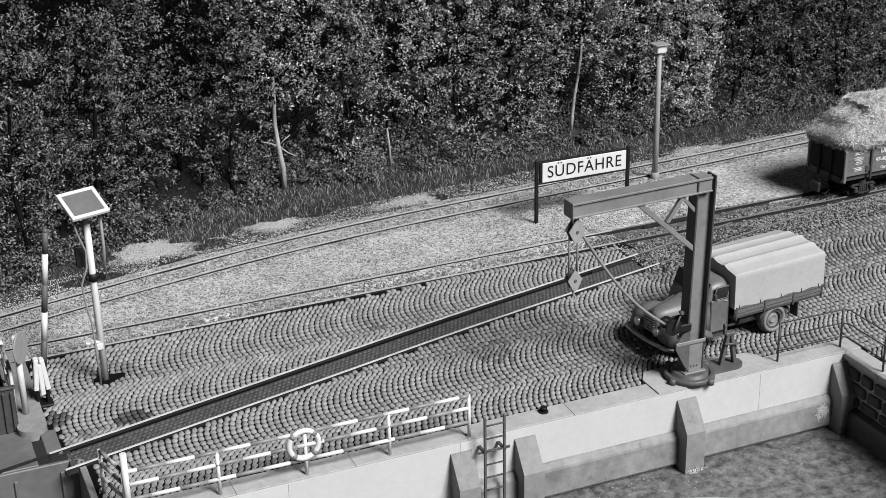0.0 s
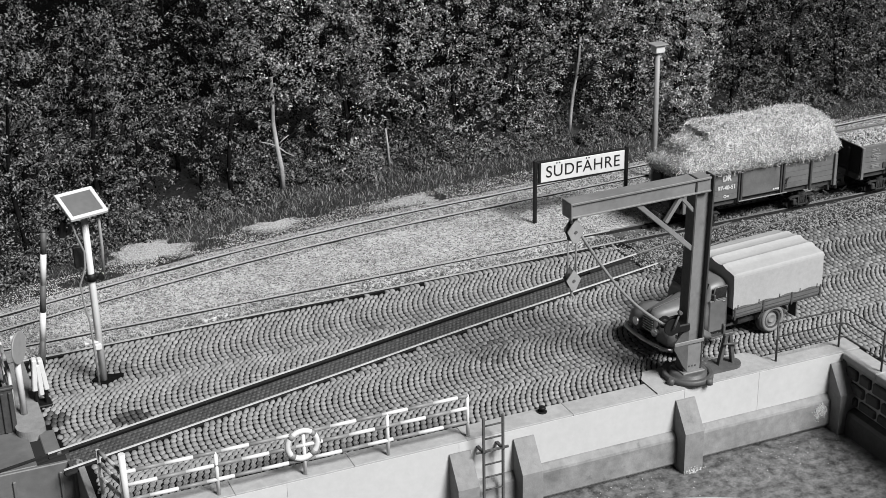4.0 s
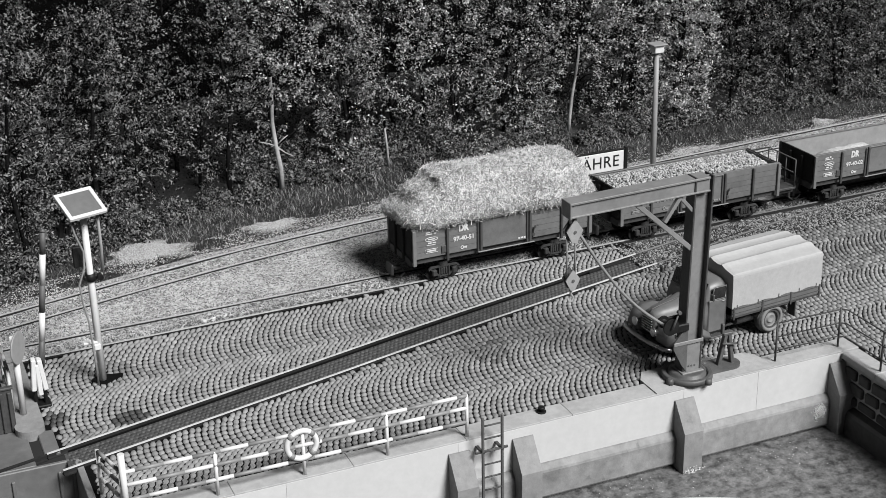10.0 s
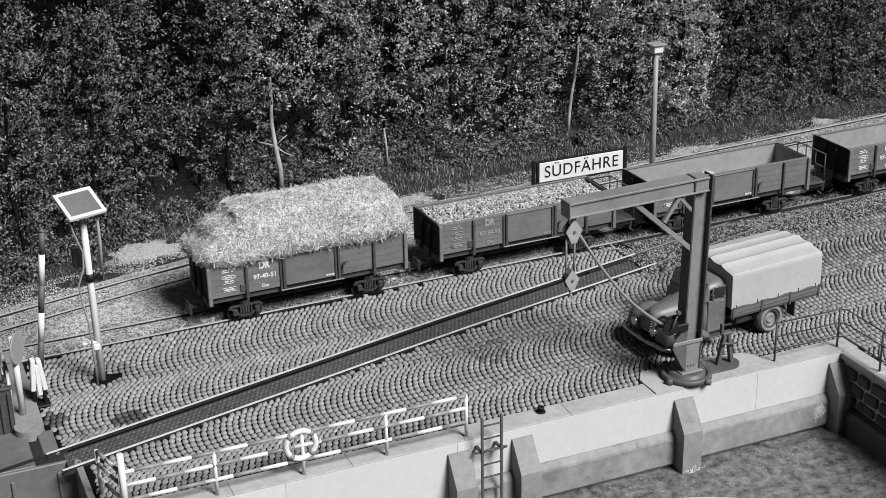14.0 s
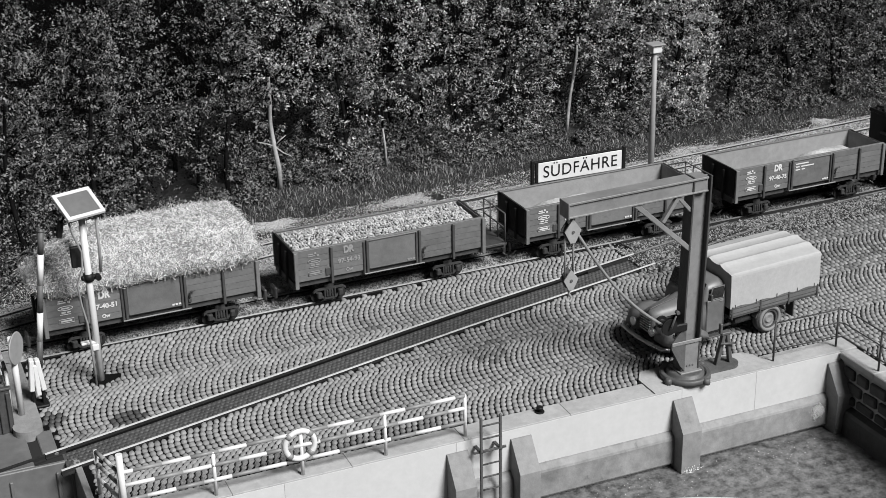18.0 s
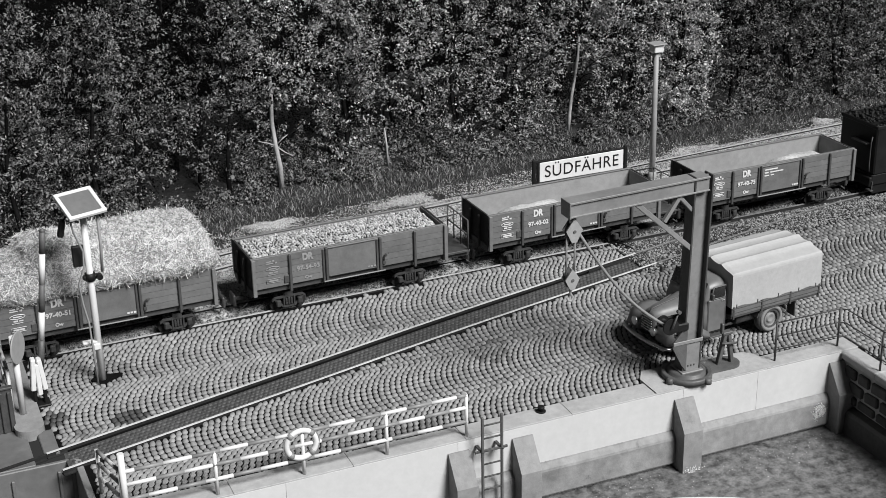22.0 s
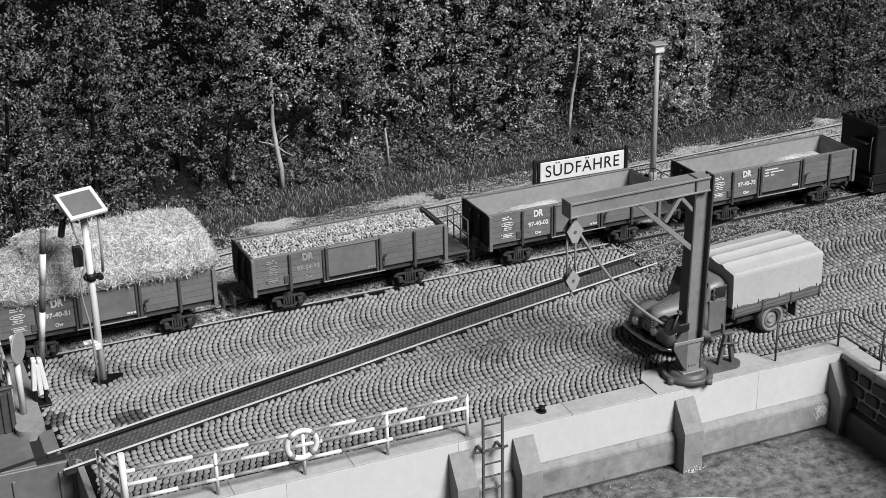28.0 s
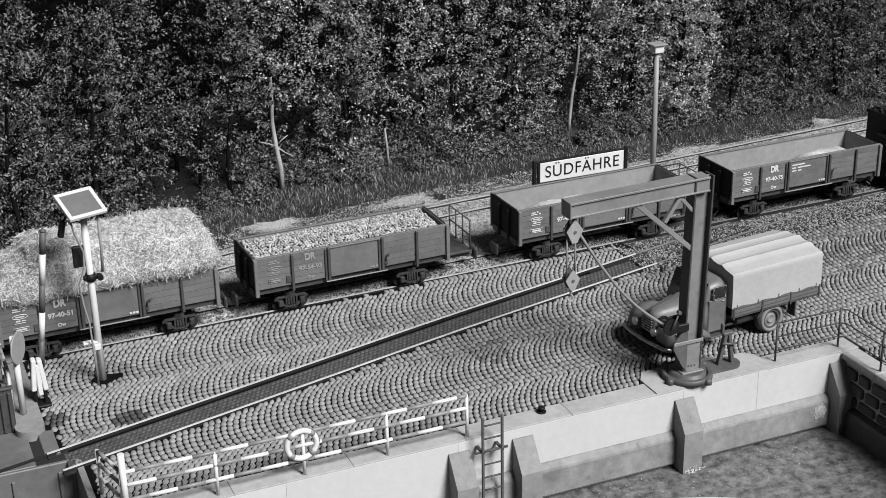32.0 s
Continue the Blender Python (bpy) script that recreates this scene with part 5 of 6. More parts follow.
def panel_mast():
    p = thing("panel_mast", "white pole with a framed tilted panel and cables", "mast", at(-12.66, 5.97, 0))
    part("pole", Shape().tube([(0, 0, 0), (0, 0, 2.3), (0, 0, 4.25)], 0.088, 14, 0.075), WHITE, p)
    part("oil_patch", Shape().prism([((0.10 + (0.31 + 0.07 * math.sin(k * math.pi / 7 + 1) + 0.05 * math.sin(k * math.pi * 3 / 14)) * math.cos(k * math.pi / 14)), 0.02 + (0.25 + 0.05 * math.cos(k * math.pi * 3 / 14)) * math.sin(k * math.pi / 14)) for k in range(28)], -0.05, 0.012, "z"), JOINT, p)
    part("clamp", Shape().lathe([(0.0, 2.58), (0.12, 2.58), (0.12, 2.76), (0.0, 2.76)], 14).box(-0.17, 0.25, -0.06, 0.06, 2.60, 2.72, 0.03).lathe([(0.0, -0.1), (0.07, -0.08), (0.07, 0.08), (0.0, 0.08)], 14, turn(0.20, -0.10, 2.68, 90)), BLACK, p, "black clamp with knobs")
    head = part("panel_frame", Shape().box(-0.46, 0.46, -0.42, -0.33, -0.035, 0.05, 0.012).box(-0.46, 0.46, 0.33, 0.42, -0.035, 0.05, 0.012).box(-0.46, -0.37, -0.33, 0.33, -0.035, 0.05, 0.012).box(0.37, 0.46, -0.33, 0.33, -0.035, 0.05, 0.012), WHITE, p, "white panel frame", at(-0.05, -0.16, 4.53, 27, 0, 17))
    part("panel", Shape().box(-0.372, 0.372, -0.332, 0.332, -0.03, 0.03, 0.004), PANEL, head, "grey flat panel")
    part("panel_bracket", Shape().box(-0.14, 0.14, -0.14, 0.14, 4.18, 4.46, 0.02), BLACK, p)
    part("lamp", Shape().box(-0.07, 0.07, -0.07, 0.07, -0.28, 0.12, 0.03, turn(-0.50, -0.1, 4.06, 0, 14, 0)).tube([(-0.46, -0.1, 4.16), (-0.30, -0.1, 4.36)], 0.03, 6), BLACK, p, "black hanging lamp")
    part("cable", Shape().tube([(-0.36, -0.35, 4.33), (-0.28, -0.3, 3.9), (-0.12, -0.2, 3.4), (-0.14, -0.2, 3.0), (-0.30, -0.2, 2.6), (-0.26, -0.2, 2.1), (-0.18, -0.2, 1.6), (-0.16, -0.2, 0.9), (-0.14, -0.22, 0.0)], 0.024, 6), LAMP_POST, p)
    part("control_box", Shape().box(-0.34, -0.07, -0.02, 0.10, 2.95, 3.46, 0.02), BLACK, p, "flat black box behind the pole")
    part("rod", Shape().tube([(0.30, -0.15, 4.4), (0.30, -0.15, 3.4), (0.27, -0.13, 2.8)], 0.035, 8), LAMP_POST, p)
    part("bracket", Shape().box(-0.36, 0.0, -0.08, 0.08, 1.0, 1.06, 0.015).box(-0.13, 0.03, -0.13, 0.02, 0.84, 1.0, 0.02), WHITE, p)


def barrier():
    b = thing("level_barrier", "raised striped barrier boom with white counterweights", "barrier", at(-14.20, 5.35, 0))
    part("stand", Shape().box(-0.14, -0.06, -0.12, 0.12, 0, 1.15, 0.02).box(0.08, 0.16, -0.12, 0.12, 0, 1.15, 0.02).box(-0.2, 0.22, -0.2, 0.2, 0, 0.06, 0.02), BLACK, b)
    tilt = pose(0, 0, 0, 0, 7.4, 0)
    z = 0.95
    white = False
    for k, h in enumerate((0.66, 0.70, 0.66, 0.74, 0.52)):
        part("boom_band", Shape().tube([tilt @ Vector((0, 0, z)), tilt @ Vector((0, 0, z + h))], 0.07, 12), WHITE if white else CRANE_DARK, b)
        z += h
        white = not white
    part("boom_tip", Shape().lathe([(0.075, 0), (0.085, 0.03), (0.0, 0.08)], 10, tilt @ turn(0, 0, z)), CRANE_DARK, b)
    for x, lo in ((-0.13, 0.45), (0.01, 0.32), (0.14, 0.43)):
        part("counterweight", Shape().box(-0.055, 0.055, -0.20, 0.02, 0, 0.78, 0.02, turn(x, 0, lo, 0, -x * 40, 0)), WHITE, b, "white counterweight plate")


def signal_disc():
    s = thing("signal_disc", "white post with a round disc on the plinth", "signal", at(-14.66, 4.80, 0.12))
    part("post", Shape().tube([(0, 0, 0), (0, 0, 1.95)], 0.075, 12), WHITE, s)
    part("disc", Shape().lathe([(0.0, -0.02), (0.36, -0.02), (0.38, 0.0), (0.36, 0.02), (0.0, 0.02)], 28, turn(0.08, 0, 1.66, 0, 90, -30)), LAMP_POST, s, "grey round disc")


def ferry_ramp():
    pl = Shape()
    out = [(-14.30, 8.2)] + [(-14.62 + 0.32 * math.cos(a), 4.20 + 0.32 * math.sin(a)) for a in [math.radians(-10 * k) for k in range(0, 19)]] + [(-14.94, 8.2)]
    pl.prism(out, -0.1, 0.14, "z")
    thing("ramp_plinth", "pale rounded concrete plinth beside the ramp", "plinth", kind="structure", shape=pl, mat=BUTTRESS)
    f = thing("ferry_ramp", "painted steel ferry ramp with ribbed sides", "ramp")
    part("deck_plate", Shape().box(-30, -14.72, 2.66, 4.36, -0.10, -0.02, 0.02), RAMP, f)
    part("hinge_flap", Shape().box(-14.50, -14.16, 2.98, 4.05, -0.08, 0.015, 0.02), RAMP, f, "narrow steel hinge flap")
    n = part("near_side", Shape().box(-30, -13.88, 2.56, 2.66, -2.2, -0.02, 0.02), RAMP, f, "steel side plate with vertical ribs")
    for x in (-13.98, -14.28, -15.25, -15.6, -16.3, -16.9, -17.5):
        part("rib", Shape().box(x - 0.035, x + 0.035, 2.50, 2.57, -2.2, -0.22, 0.012), RAMP, n)
    b = part("bulwark", Shape().box(-30, -14.88, 4.36, 4.44, -0.10, 1.05, 0.02), IRON, f, "ribbed dark steel bulwark")
    for x in (-14.95, -15.12, -15.35, -15.7, -16.1):
        part("rib", Shape().box(x - 0.035, x + 0.035, 4.30, 4.37, 0.0, 0.98, 0.012), IRON, b)
    part("top_rail", Shape().box(-30, -14.85, 4.33, 4.47, 1.03, 1.09, 0.015), IRON, b)
    for side in (GAUGE / 2,):
        r = part("rail", rail_shape(quay_line, -30, -14.36, side, z=-0.10, top=False), RUST, f)
        part("rail_head", rail_shape(quay_line, -30, -14.36, side, z=-0.10), RUST, r)


# ---- trees and undergrowth ----
def leaf_mesh(mat, pos, nrm, size, seed):
    """Many small folded leaves joined in one mesh."""
    r = np.random.default_rng(seed)
    n = len(pos)
    a = r.normal(0, 1, (n, 3))
    nn = nrm + r.normal(0, 0.9, (n, 3))
    nn /= np.linalg.norm(nn, axis=1, keepdims=True)
    a -= nn * (a * nn).sum(1, keepdims=True)
    a /= np.linalg.norm(a, axis=1, keepdims=True)
    b = np.cross(nn, a)
    w = size * r.uniform(0.26, 0.60, (n, 1))
    v = np.stack([pos - a * size, pos + b * w + nn * size * 0.22, pos + a * size, pos - b * w + nn * size * 0.22], 1)
    f = np.array([(0, 1, 2), (0, 2, 3)])
    return bulk("crown", v.reshape(-1, 3), (f[None] + (np.arange(n) * 4)[:, None, None]).reshape(-1, 3), mat)


PALE_TRUNKS = ((-4.99, 16.35, 2.75), (-1.24, 16.75, 1.35), (5.62, 17.10, 3.0))


def clear_of_trunks(pos, x, y):
    """Leaves that leave the pale trunks free towards the open side."""
    free = np.ones(len(pos), bool)
    for tx, ty, top in PALE_TRUNKS:
        gap = 0.17 + 0.14 * np.sin(pos[:, 2] * 2.3 + tx) ** 2
        off = np.abs(pos[:, 0] + x - tx + 0.285 * (ty - pos[:, 1] - y))
        drop = pos[:, 2] - (ty - pos[:, 1] - y) * 0.33
        free &= ~((off < gap) & (pos[:, 1] + y < ty - 0.03) & (drop < top))
    return free


def tree(x, y, height, spread, leaves, seed, pale=False, trunk_r=0.11, bare=1.2, lean=0.0, low=0.0, bark=BARK_DARK, leaf=None, bare_to=6):
    """A trunk with limbs, and a ragged crown of small leaf clumps."""
    r = np.random.default_rng(seed)
    z0 = terrain(x, y) - 0.05
    t = thing("tree", "slender leafy tree with pale leaves" if pale else "slender leafy tree with dark glossy leaves, darkest where shade is toned in", "tree", at(x, y, z0), group="trees behind the tracks")
    pts = [(lean * h + 0.10 * math.sin(h * 1.3 + seed), 0.08 * math.cos(h * 1.7 + seed) - 0.08, h) for h in np.linspace(0, height * 0.8, 9)]
    if bark is BARK:
        pts = [(lean * h + 0.05 * math.sin(h * 2.1 + seed), -0.05 * math.sin(h * 1.7), h) for h in np.linspace(0, height * 0.8, 9)]
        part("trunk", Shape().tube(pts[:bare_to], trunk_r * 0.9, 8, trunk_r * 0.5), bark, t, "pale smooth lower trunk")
        # the upper trunk takes the near-black bark tone so it vanishes in the crown
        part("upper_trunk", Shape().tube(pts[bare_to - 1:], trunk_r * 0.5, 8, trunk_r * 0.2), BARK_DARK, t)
        for a, b in ((-0.60, 0.28), (0.36, 0.36), (0.50, -0.36)) if lean < 0 else ():
            p = Vector(pts[2])
            part("limb", Shape().tube([p, p + Vector((a * 0.5, -0.1, b * 0.6)), p + Vector((a, -0.15, b))], 0.028, 5, 0.012), bark, t)
    else:
        part("trunk", Shape().tube(pts, trunk_r, 8, trunk_r * 0.35), bark, t)
    for k in range(6):
        i = r.integers(2, 8)
        p = Vector(pts[i])
        a = r.uniform(0, 2 * np.pi)
        ln = spread * r.uniform(0.5, 0.95)
        q = p + Vector((math.cos(a) * ln * 0.5, math.sin(a) * ln * 0.4, ln * 0.35))
        e = p + Vector((math.cos(a) * ln, math.sin(a) * ln * 0.8, ln * r.uniform(0.4, 0.9)))
        part("limb", Shape().tube([p, q, e], trunk_r * 0.35, 5, 0.012), BARK_DARK, t)
    clumps = []
    n_c = 420
    for k in range(n_c):
        h = low + bare * 0.6 * (k % 7 != 0) + (height - low - bare * 0.6) * r.uniform(0, 1) ** 0.9
        taper = math.sin(min(1, (h + 1.0) / (height + 1.2)) * math.pi) ** 0.45
        a = r.uniform(0, 2 * np.pi)
        d = spread * taper * r.uniform(0.35, 1.0)
        clumps.append((d * math.cos(a) + lean * h, d * math.sin(a) * 0.75, h, r.uniform(0.10, 0.30)))
    c = np.array(clumps)
    idx = r.choice(n_c, leaves)
    dirs = r.normal(0, 1, (leaves, 3))
    dirs /= np.linalg.norm(dirs, axis=1, keepdims=True)
    rad = c[idx, 3:4] * r.uniform(0.3, 1.15, (leaves, 1))
    pos = c[idx, :3] + dirs * rad * np.array([1, 1, 0.75])
    ok = (pos[:, 2] > 0.12) & clear_of_trunks(pos, x, y)
    nrm = dirs * 0.7 + np.array([0, -0.25, 0.6])
    heap("crown", leaf_mesh(leaf or (LEAF_PALE if pale else LEAF), pos[ok], nrm[ok], r.uniform(0.032, 0.062, (ok.sum(), 1)), seed + 1), "", "", t)
    return t


BEHIND = [(-5.6, 17.2, 1.0, 1.5), (-4.3, 17.3, 1.0, 1.6), (-1.9, 17.6, 1.0, 1.5), (-0.5, 17.6, 1.1, 1.6), (0.7, 17.4, 1.0, 1.4), (5.0, 17.9, 1.0, 1.5), (6.2, 17.9, 1.0, 1.5)]


def low_bush(x, y, w, h, seed):
    r = np.random.default_rng(seed)
    q_r = random.Random(seed)
    b = thing("bush", "low dark leafy bush at the foot of the trees", "bush", at(x, y, terrain(x, y)), group="bushes along the verge")
    for q in range(4):
        e = Vector((q_r.uniform(-0.6, 0.6) * w, q_r.uniform(-0.3, 0.3), h * q_r.uniform(0.6, 0.95)))
        part("stem", Shape().tube([(0, 0, 0), e * 0.5 + Vector((0, 0, 0.1)), e], 0.02, 5, 0.008), BARK_DARK, b)
    n = int(1900 * w * (0.6 + h))
    d = r.normal(0, 1, (n, 3))
    d /= np.linalg.norm(d, axis=1, keepdims=True)
    pos = d * np.array([w, 0.55, h]) * r.uniform(0.35, 1.1, (n, 1)) * (0.8 + 0.25 * np.sin(d[:, :1] * 7 + seed) * np.cos(d[:, 2:] * 6))
    pos[:, 2] = np.abs(pos[:, 2]) + 0.03
    ok = clear_of_trunks(pos, x, y)
    pos, d, n = pos[ok], d[ok], int(ok.sum())
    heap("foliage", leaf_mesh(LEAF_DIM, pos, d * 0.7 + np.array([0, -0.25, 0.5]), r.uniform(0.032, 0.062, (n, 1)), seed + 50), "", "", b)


def woods():
    tree(-4.99, 16.35, 7.5, 2.0, 9000, 101, bark=BARK, trunk_r=0.10, bare=2.6, low=1.4, lean=-0.045)
    tree(-1.24, 16.75, 7.0, 1.9, 9000, 102, bark=BARK, trunk_r=0.055, bare=1.8, low=0.9, bare_to=3)
    tree(5.62, 17.10, 6.8, 1.9, 9000, 103, bark=BARK, trunk_r=0.075, bare=2.2, lean=0.13, low=1.0)
    tree(9.6, 16.5, 6.0, 1.55, 14000, 104, pale=True, bare=0.4, low=0.3)
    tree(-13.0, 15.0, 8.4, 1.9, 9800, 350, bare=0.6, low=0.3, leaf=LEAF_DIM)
    rnd = random.Random(12)
    k = 0
    for row, (dy, step) in enumerate(((1.15, 2.1), (2.6, 2.3), (4.3, 2.8))):
        x = -17.5 + row * 0.9
        while x < 25:
            xx = x + rnd.uniform(-0.5, 0.5)
            yy = foot(xx) + dy + rnd.uniform(-0.25, 0.35)
            skip = row == 0 and any(abs(xx - q) < 1.0 for q in (-5.0, -1.2, 5.6, 9.5))
            if not skip:
                # rear rows take the shade tone, outer trees the weak-light tone
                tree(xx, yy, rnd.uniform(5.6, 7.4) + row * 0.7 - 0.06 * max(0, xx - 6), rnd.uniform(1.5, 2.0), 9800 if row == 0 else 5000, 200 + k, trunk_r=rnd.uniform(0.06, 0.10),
                     bare=rnd.choice((0.3, 0.6, 1.0)), pale=row == 0 and rnd.random() < (0.25 if -4 < xx < 11 else 0.05), low=0.1, leaf=LEAF_SHADED if row > 0 else LEAF_DIM if xx < -6 or xx > 10.3 else None)
            k += 1
            x += step
    # low bushes that hide the feet of the trees
    x = -17.0
    while x < 22:
        y = foot(x) + (rnd.uniform(0.45, 1.0) if not any(abs(x - q) < 0.75 for q in (-5.0, -1.25)) else 1.45)
        w, h = rnd.uniform(0.7, 1.1), rnd.uniform(0.5, 1.3)
        low_bush(x, y, w, h, 900 + k)
        k += 1
        x += rnd.uniform(0.9, 1.5)
    for bx, by, bw, bh in BEHIND:
        low_bush(bx, by, bw, bh, 1700 + k)
        k += 1
    # added sheet that makes the gaps between the trees read black
    thing("backdrop", "added plain black sheet behind the trees", "backdrop", kind="structure",
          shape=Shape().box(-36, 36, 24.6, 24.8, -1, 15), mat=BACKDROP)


def grass():
    r = np.random.default_rng(31)
    n = 38000
    x = r.uniform(-17, 21, n)
    ft = np.array([foot(a) for a in x])
    y = ft + r.normal(0.25, 0.6, n)
    keep = y > np.array([back_line(a) + 0.75 for a in x])
    extra = r.uniform(0, 1, n) < 0.30
    y = np.where(extra, np.array([back_line(a) for a in x]) + 0.8 + r.uniform(0, 1, n) * (ft - np.array([back_line(a) for a in x]) - 0.8), y)
    x, y = x[keep | extra], y[keep | extra]
    # sparse tufts in the pale gravel
    k = 1400
    tx = r.uniform(-15, 14, 46)
    ty = np.array([main_line(a) + 0.8 + r.uniform(0.1, 0.9) * (back_line(a) - main_line(a) - 1.4) for a in tx])
    i = r.integers(0, 46, k)
    x = np.concatenate([x, tx[i] + r.normal(0, 0.16, k)])
    y = np.concatenate([y, ty[i] + r.normal(0, 0.10, k)])
    free = np.ones(len(x), bool)
    for px, py, rx, ry in PATCHES:
        free &= ((x - px) / rx) ** 2 + ((y - py) / ry) ** 2 > r.uniform(0.5, 1.0, len(x))
    k = int(free[-k:].sum())
    x, y = x[free], y[free]
    m = len(x)
    big = np.concatenate([np.ones(m - k), np.full(k, 0.45)])
    z = np.array([terrain(a, b) for a, b in zip(x, y)])
    h = r.uniform(0.04, 0.17, m) * big
    w = r.uniform(0.005, 0.010, m)
    a = r.uniform(0, 2 * np.pi, m)
    lean = r.uniform(0.2, 1.7, m) * h
    d = np.stack([np.cos(a), np.sin(a), np.zeros(m)], 1)
    s_ = np.stack([-np.sin(a), np.cos(a), np.zeros(m)], 1)
    p0 = np.stack([x, y, z], 1)
    up = np.array([0, 0, 1.0])
    mid = p0 + up * (h * 0.6)[:, None] + d * (lean * 0.35)[:, None]
    tip = p0 + up * h[:, None] * 0.95 + d * lean[:, None]
    v = np.stack([p0 - s_ * w[:, None], p0 + s_ * w[:, None], mid + s_ * w[:, None] * 0.8, mid - s_ * w[:, None] * 0.8,
                  tip + s_ * w[:, None] * 0.2, tip - s_ * w[:, None] * 0.2], 1)
    f = np.array([(0, 1, 2, 3), (3, 2, 4, 5)])
    dry = r.uniform(0, 1, m) < np.where((x > -9.5) & (x < 8), 0.50, 0.15)
    for name, sel, mat, label in (("grass", ~dry, GRASS, "rough dark grass along the foot of the trees"), ("dry_grass", dry, GRASS_DRY, "pale dry blades among the dark grass")):
        q = v[sel]
        heap(name, bulk(name, q.reshape(-1, 3), (f[None] + (np.arange(len(q)) * 6)[:, None, None]).reshape(-1, 4), mat), label, "grass")


# ---- cobbles: strips of stones laid in arcs ----
def cobble_verts(r, lx, ly):
    """A worn stone with rounded corners: three rings of eight points and its crown."""
    hx, hy = lx / 2 * r.uniform(0.97, 1.02), ly / 2 * r.uniform(1.0, 1.05)
    t = r.uniform(-0.003, 0.003)
    c, e = r.uniform(0.44, 0.58), r.uniform(0.10, 0.22)
    corner = [(1, e), (c, 1), (-c, 1), (-1, e), (-1, -e), (-c, -1), (c, -1), (1, -e)]
    jit = [(r.uniform(-.005, .005), r.uniform(-.005, .005)) for _ in corner]
    ta, tb = r.uniform(-0.08, 0.08), r.uniform(-0.08, 0.08)
    pts = []
    for k, z in ((0.98, -0.13), (0.98, -0.032), (0.74, t)):
        pts += [(a * hx * k + ja, b * hy * k + jb, z + (ta * a * hx + tb * b * hy if z > -0.1 else 0)) for (a, b), (ja, jb) in zip(corner, jit)]
    return pts + [(0, 0, t + 0.008)]


COBBLE_FACES = [(a + k, a + (k + 1) % 8, a + 8 + (k + 1) % 8, a + 8 + k) for a in (0, 8) for k in range(8)]
COBBLE_FACES = [q for f in COBBLE_FACES for q in ((f[0], f[1], f[2]), (f[0], f[2], f[3]))] + [(16 + k, 16 + (k + 1) % 8, 24) for k in range(8)]


def joined(name, stones, mat, parent, label=""):
    v = np.array([p for s in stones for p in s])
    f = (np.array(COBBLE_FACES)[None] + (np.arange(len(stones)) * 25)[:, None, None]).reshape(-1, 3)
    me = bulk(name, v, f, mat)
    return heap(name, me, label, "", parent)


def inside(outline, x, y, margin):
    """Whether a point lies in a convex outline, or within the margin of it."""
    ax, ay = x - margin * (1 if x > 0.4 else -1), y - margin
    hit = False
    for (x0, y0), (x1, y1) in zip(outline, outline[1:] + outline[:1]):
        if (y0 > ay) != (y1 > ay) and ax < x0 + (ay - y0) / (y1 - y0) * (x1 - x0):
            hit = not hit
    return hit


STRIP, HALF_ARC, TILT = 2.0, 32.0, 18.0
ARC_R = STRIP / 2 / math.cos(radians(TILT)) / math.sin(radians(HALF_ARC))


def on_arc(angle):
    """Place on an arc across its strip, and the turn of the stone there."""
    along, back = ARC_R * math.sin(radians(angle)), ARC_R * (math.cos(radians(HALF_ARC)) - math.cos(radians(angle)))
    c, d = math.cos(radians(TILT)), math.sin(radians(TILT))
    return along * d + back * c, along * c - back * d, -(TILT + angle)


def paving_rise(x, y):
    """The paving climbs towards the rail of the main track."""
    d = max(0.0, main_line(x) - GAUGE / 2 - 0.05 - y)
    return 0.120 * max(0.0, 1 - d / 0.55) ** 1.5 if x < 2.6 else 0.0


def turned_to(pts, x, y, z, degrees):
    c, s = math.cos(radians(degrees)), math.sin(radians(degrees))
    return [(x + a * c - b * s, y + a * s + b * c, z + h) for a, b, h in pts]


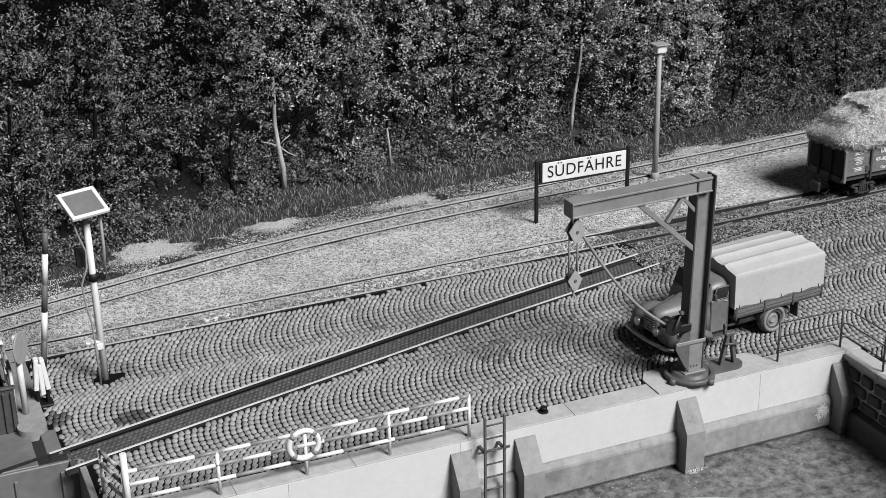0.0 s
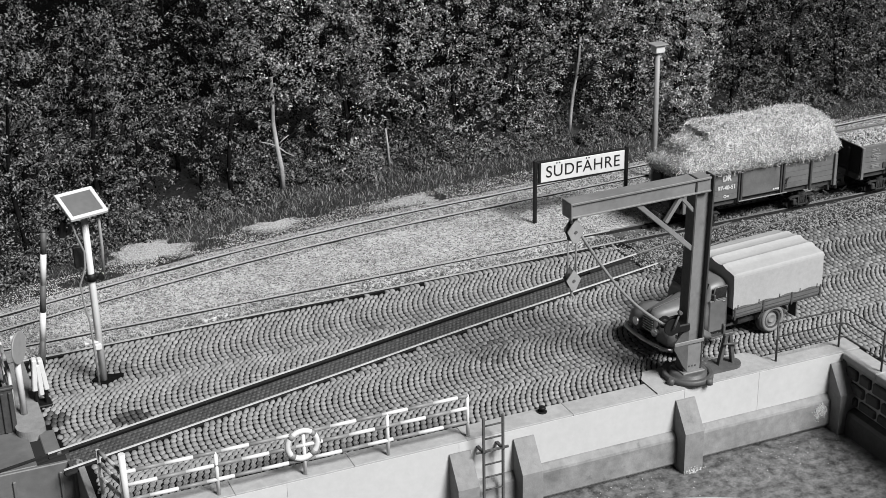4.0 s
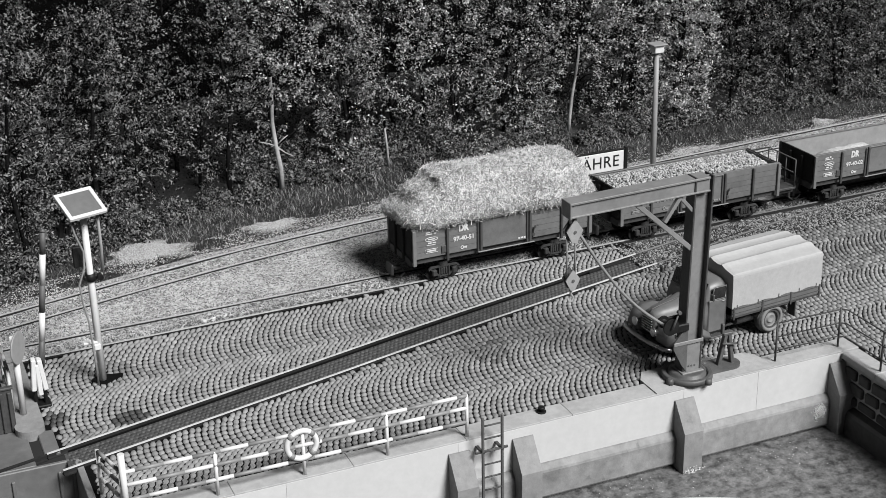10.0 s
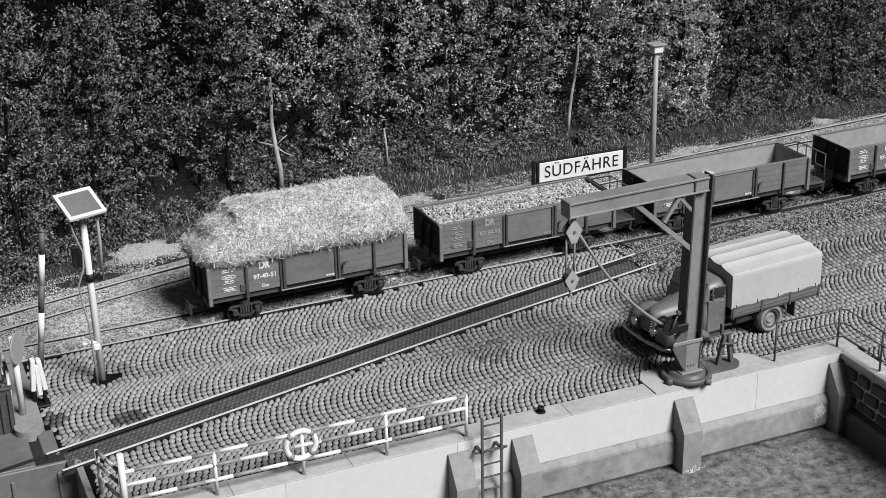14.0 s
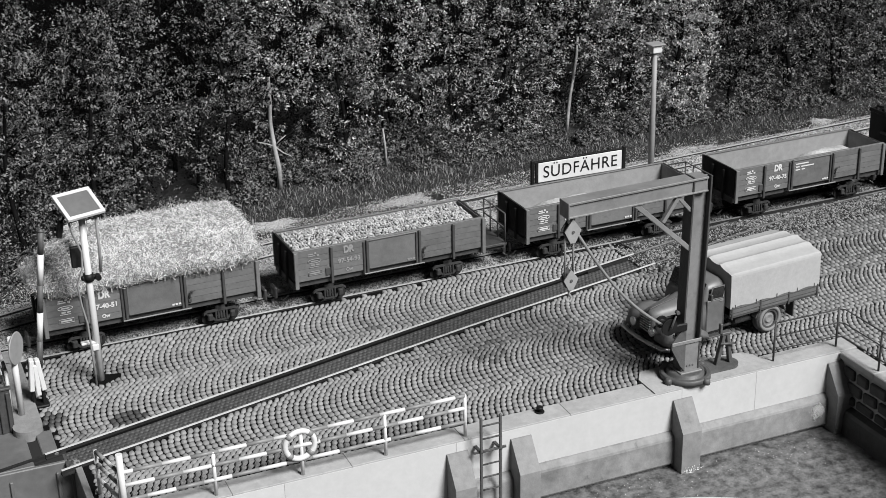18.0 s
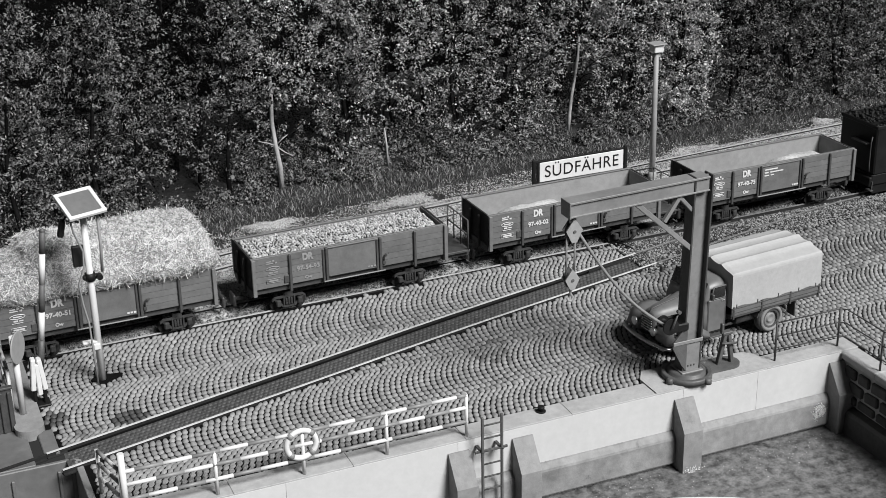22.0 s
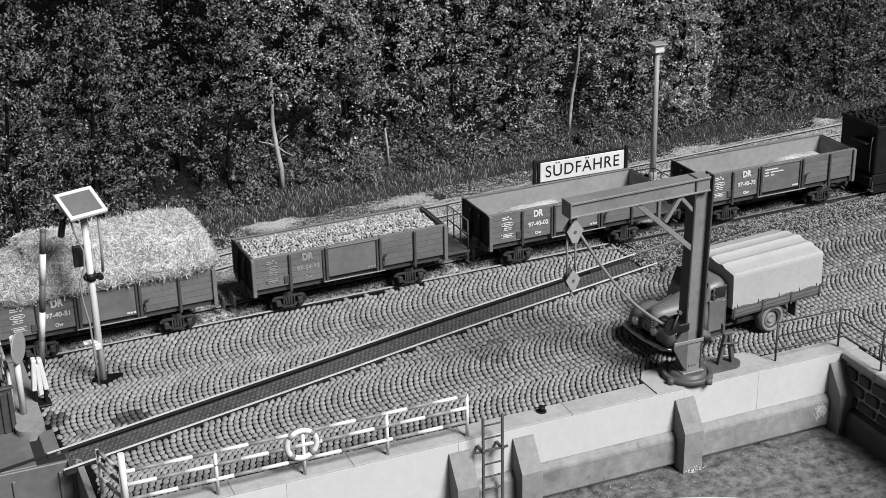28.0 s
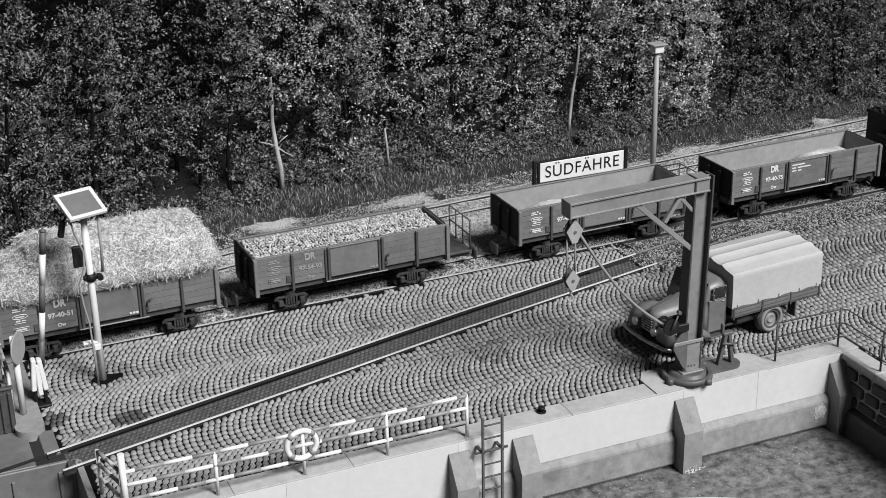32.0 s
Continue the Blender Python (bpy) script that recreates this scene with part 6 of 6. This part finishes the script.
def paving():
    pv = thing("paving", "grey cobblestones laid in arcs on the quay", "pavement", kind="structure")
    lay = Shape()
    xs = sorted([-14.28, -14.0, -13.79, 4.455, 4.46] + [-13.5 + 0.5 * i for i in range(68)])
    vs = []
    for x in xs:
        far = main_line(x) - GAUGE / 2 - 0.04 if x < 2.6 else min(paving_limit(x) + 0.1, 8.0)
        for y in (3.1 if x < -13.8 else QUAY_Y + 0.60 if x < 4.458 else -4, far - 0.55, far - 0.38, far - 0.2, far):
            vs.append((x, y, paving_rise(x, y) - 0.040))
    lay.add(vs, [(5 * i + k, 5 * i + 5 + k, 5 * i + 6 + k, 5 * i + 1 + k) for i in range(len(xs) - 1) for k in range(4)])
    part("bedding", lay, JOINT, pv, "dark grit and painted-in shade between the stones")
    bed = Shape()
    xs = [-14.1 + 0.5 * i for i in range(36)]
    bed.add([(x, quay_line(x) + off, -0.022) for x in xs for off in (-0.335, 0.30)], [(2 * i, 2 * i + 2, 2 * i + 3, 2 * i + 1) for i in range(35)])
    part("track_filling", bed, SETT_DARK, pv, "dark oily filling between the rails")
    r = random.Random(77)
    pitch, n = 0.145, 11
    ly = ARC_R * 2 * radians(HALF_ARC) / n
    variants = {}
    rest, inner, dirt_shade = [], [], []
    singles = 0
    for j in range(-3, 5):
        yc = 0.60 + j * STRIP
        for i in range(-14, 228):
            xc = -14.6 + i * pitch + (j % 2) * 0.07
            phase = r.uniform(-0.16, 0.16)
            for k in range(n):
                angle = ((k + 0.5 + phase) / n * 2 - 1) * HALF_ARC
                dx, dy, spin = on_arc(angle)
                x, y = xc + dx + r.uniform(-0.006, 0.006), yc + dy
                lx = pitch * math.cos(radians(spin))
                if y < (QUAY_Y + 0.66 if x < 4.50 else -3.9) or y > paving_limit(x) + (0.03 if x < 2.2 else 0.0) or x < (-13.70 if y < 2.9 else -14.10 if y < 4.1 else -14.24) or x > 16:
                    continue
                q = (y - quay_line(x))
                if abs(q) < GAUGE / 2 + 0.05:
                    continue
                if abs(q) < 0.535:
                    y = quay_line(x) + math.copysign(0.535, q)
                if x < 2.2:
                    y = min(y, paving_limit(x) - 0.04)
                if inside(CRANE_SLAB, x, y, 0.0):
                    continue
                z = paving_rise(x, y)
                spin += r.uniform(-4, 4)
                if singles < 300 and -13.7 < x < -9 and y < 1.4:
                    if k not in variants:
                        variants[k] = [Shape().add(cobble_verts(r, lx, ly), COBBLE_FACES).mesh("cobble", COBBLE) for _ in range(3)]
                    part("cobble", None, None, pv, m=at(x, y, z, 0, 0, spin), mesh=variants[k][r.randrange(3)])
                    singles += 1
                elif ((x + 12.45) / 0.42) ** 2 + ((y - 3.85) / 0.34) ** 2 < r.uniform(0.7, 1.1) or ((x + 14.05) / 0.45) ** 2 + ((y - 4.6) / 0.4) ** 2 < r.uniform(0.5, 0.7):
                    inner.append(turned_to(cobble_verts(r, lx, ly), x, y, z, spin))
                # darker stones: right side, dirt patches, and truck shade put into the tone
                elif r.random() < max(min(0.6, (x - 2.6) / 4.5) * min(1.0, max(0.0, (y - 2.6) / 1.8)), 0.10 * math.exp(-((x + 0.7) / 1.6) ** 2 - ((y - 3.6) / 1.3) ** 2)) or (y > 2.5 and noise.noise((x * 0.45, y * 0.45, 7)) > 0.45 + r.uniform(0, 0.2)):
                    dirt_shade.append(turned_to(cobble_verts(r, lx, ly), x, y, z, spin))
                else:
                    rest.append(turned_to(cobble_verts(r, lx, ly), x, y, z, spin))
    # flat oily stones between the quay rails
    x = -14.0
    while x < 3.4:
        for k in range(5):
            inner.append(turned_to(cobble_verts(r, 0.125, 0.122), x + (k % 2) * 0.06, quay_line(x) - 0.258 + 0.122 * k, -0.012, 13))
        x += 0.124
    joined("small_cobbles", rest, COBBLE_STUFF, pv)
    joined("dirty_cobbles", dirt_shade, COBBLE_DIRT_SHADE, pv, "darker cobbles: dirt, and shade beside the truck toned in")
    joined("track_stones", inner, SETT_DARK, pv, "dark oily stones between the rails")


# ---- build ----
ground()
quay_wall()
cross_wall()
moored_boat()
tracks()
ballast()
crane()
truck()
striped_railing("quay_railing", "white railing with banded bars along the quay edge", (-13.36, -0.17, 0.02), (-5.93, -0.17, 0.02), 4, (0.36, 0.70, 1.0))
striped_railing("end_railing", "short white banded railing at the end of the quay", (-13.40, -0.10, 0.02), (-13.66, 0.90, 0.02), 1, (0.36, 0.70, 1.0), 0.4, 1)
striped_railing("ramp_railing", "banded railing on the ramp plinth", (-14.85, 5.0, 0.14), (-14.85, 8.0, 0.14), 2, (0.36, 0.70, 1.0), 0.45)
lifebuoy()
quay_ladder()
dark_railing()
bollard()
station_sign()
lamp_post()
panel_mast()
barrier()
signal_disc()
ferry_ramp()
straw_wagon = wagon("97-40-51", False)
straw = straw_load()
root_wagon = wagon("97-54-93", True, LETTER_FAINT)
roots = root_load()
empty_wagon = wagon("97-40-02", True)
rest_a = sand_rest(-1.2)
tail_wagon = wagon("97-40-75", False, LETTER, True)
rest_b = sand_rest(0.9)
engine = locomotive()
woods()
grass()
paving()


# ---- what moves ----
def motions():
    slope = math.degrees(math.atan(0.0205))

    def run(obs, stop, rows):
        for ob in obs:
            walk(ob, [(t, at(stop + d, main_line(stop + d), 0.0, 0, 0, slope)) for t, d in rows])

    # distance still to go before the train stands
    arrival = [(0, 24.72), (2, 21.92), (3.5, 19.80), (5.5, 16.97), (7, 14.85), (9, 12.10), (11, 9.37), (12, 7.99), (13, 6.58), (14, 5.20),
               (14.5, 4.50), (15.5, 3.25), (16.5, 2.24), (17, 1.83), (17.5, 1.48), (18, 1.18), (18.5, 0.90), (19, 0.66), (19.5, 0.47), (20, 0.32),
               (20.5, 0.20), (21, 0.12), (21.5, 0.06), (22, 0.02), (22.5, 0.0), (29.9, 0.0)]
    front = arrival + [(30.3, 0.05), (30.6, 0.07), (31, 0.07), (32, 0.07)]
    middle = arrival + [(30.2, 0.05), (30.5, 0.20), (31, 0.42), (31.5, 0.65), (32, 0.90)]
    rear = arrival + [(30.1, 0.07), (30.5, 0.26), (31, 0.47), (31.5, 0.72), (32, 0.98)]
    run((straw_wagon, straw), -12.18, front)
    run((root_wagon, roots), -5.85, front)
    run((empty_wagon, rest_a), 0.79, middle)
    run((tail_wagon, rest_b), 7.62, rear)
    run((engine,), 11.08, rear)


motions()
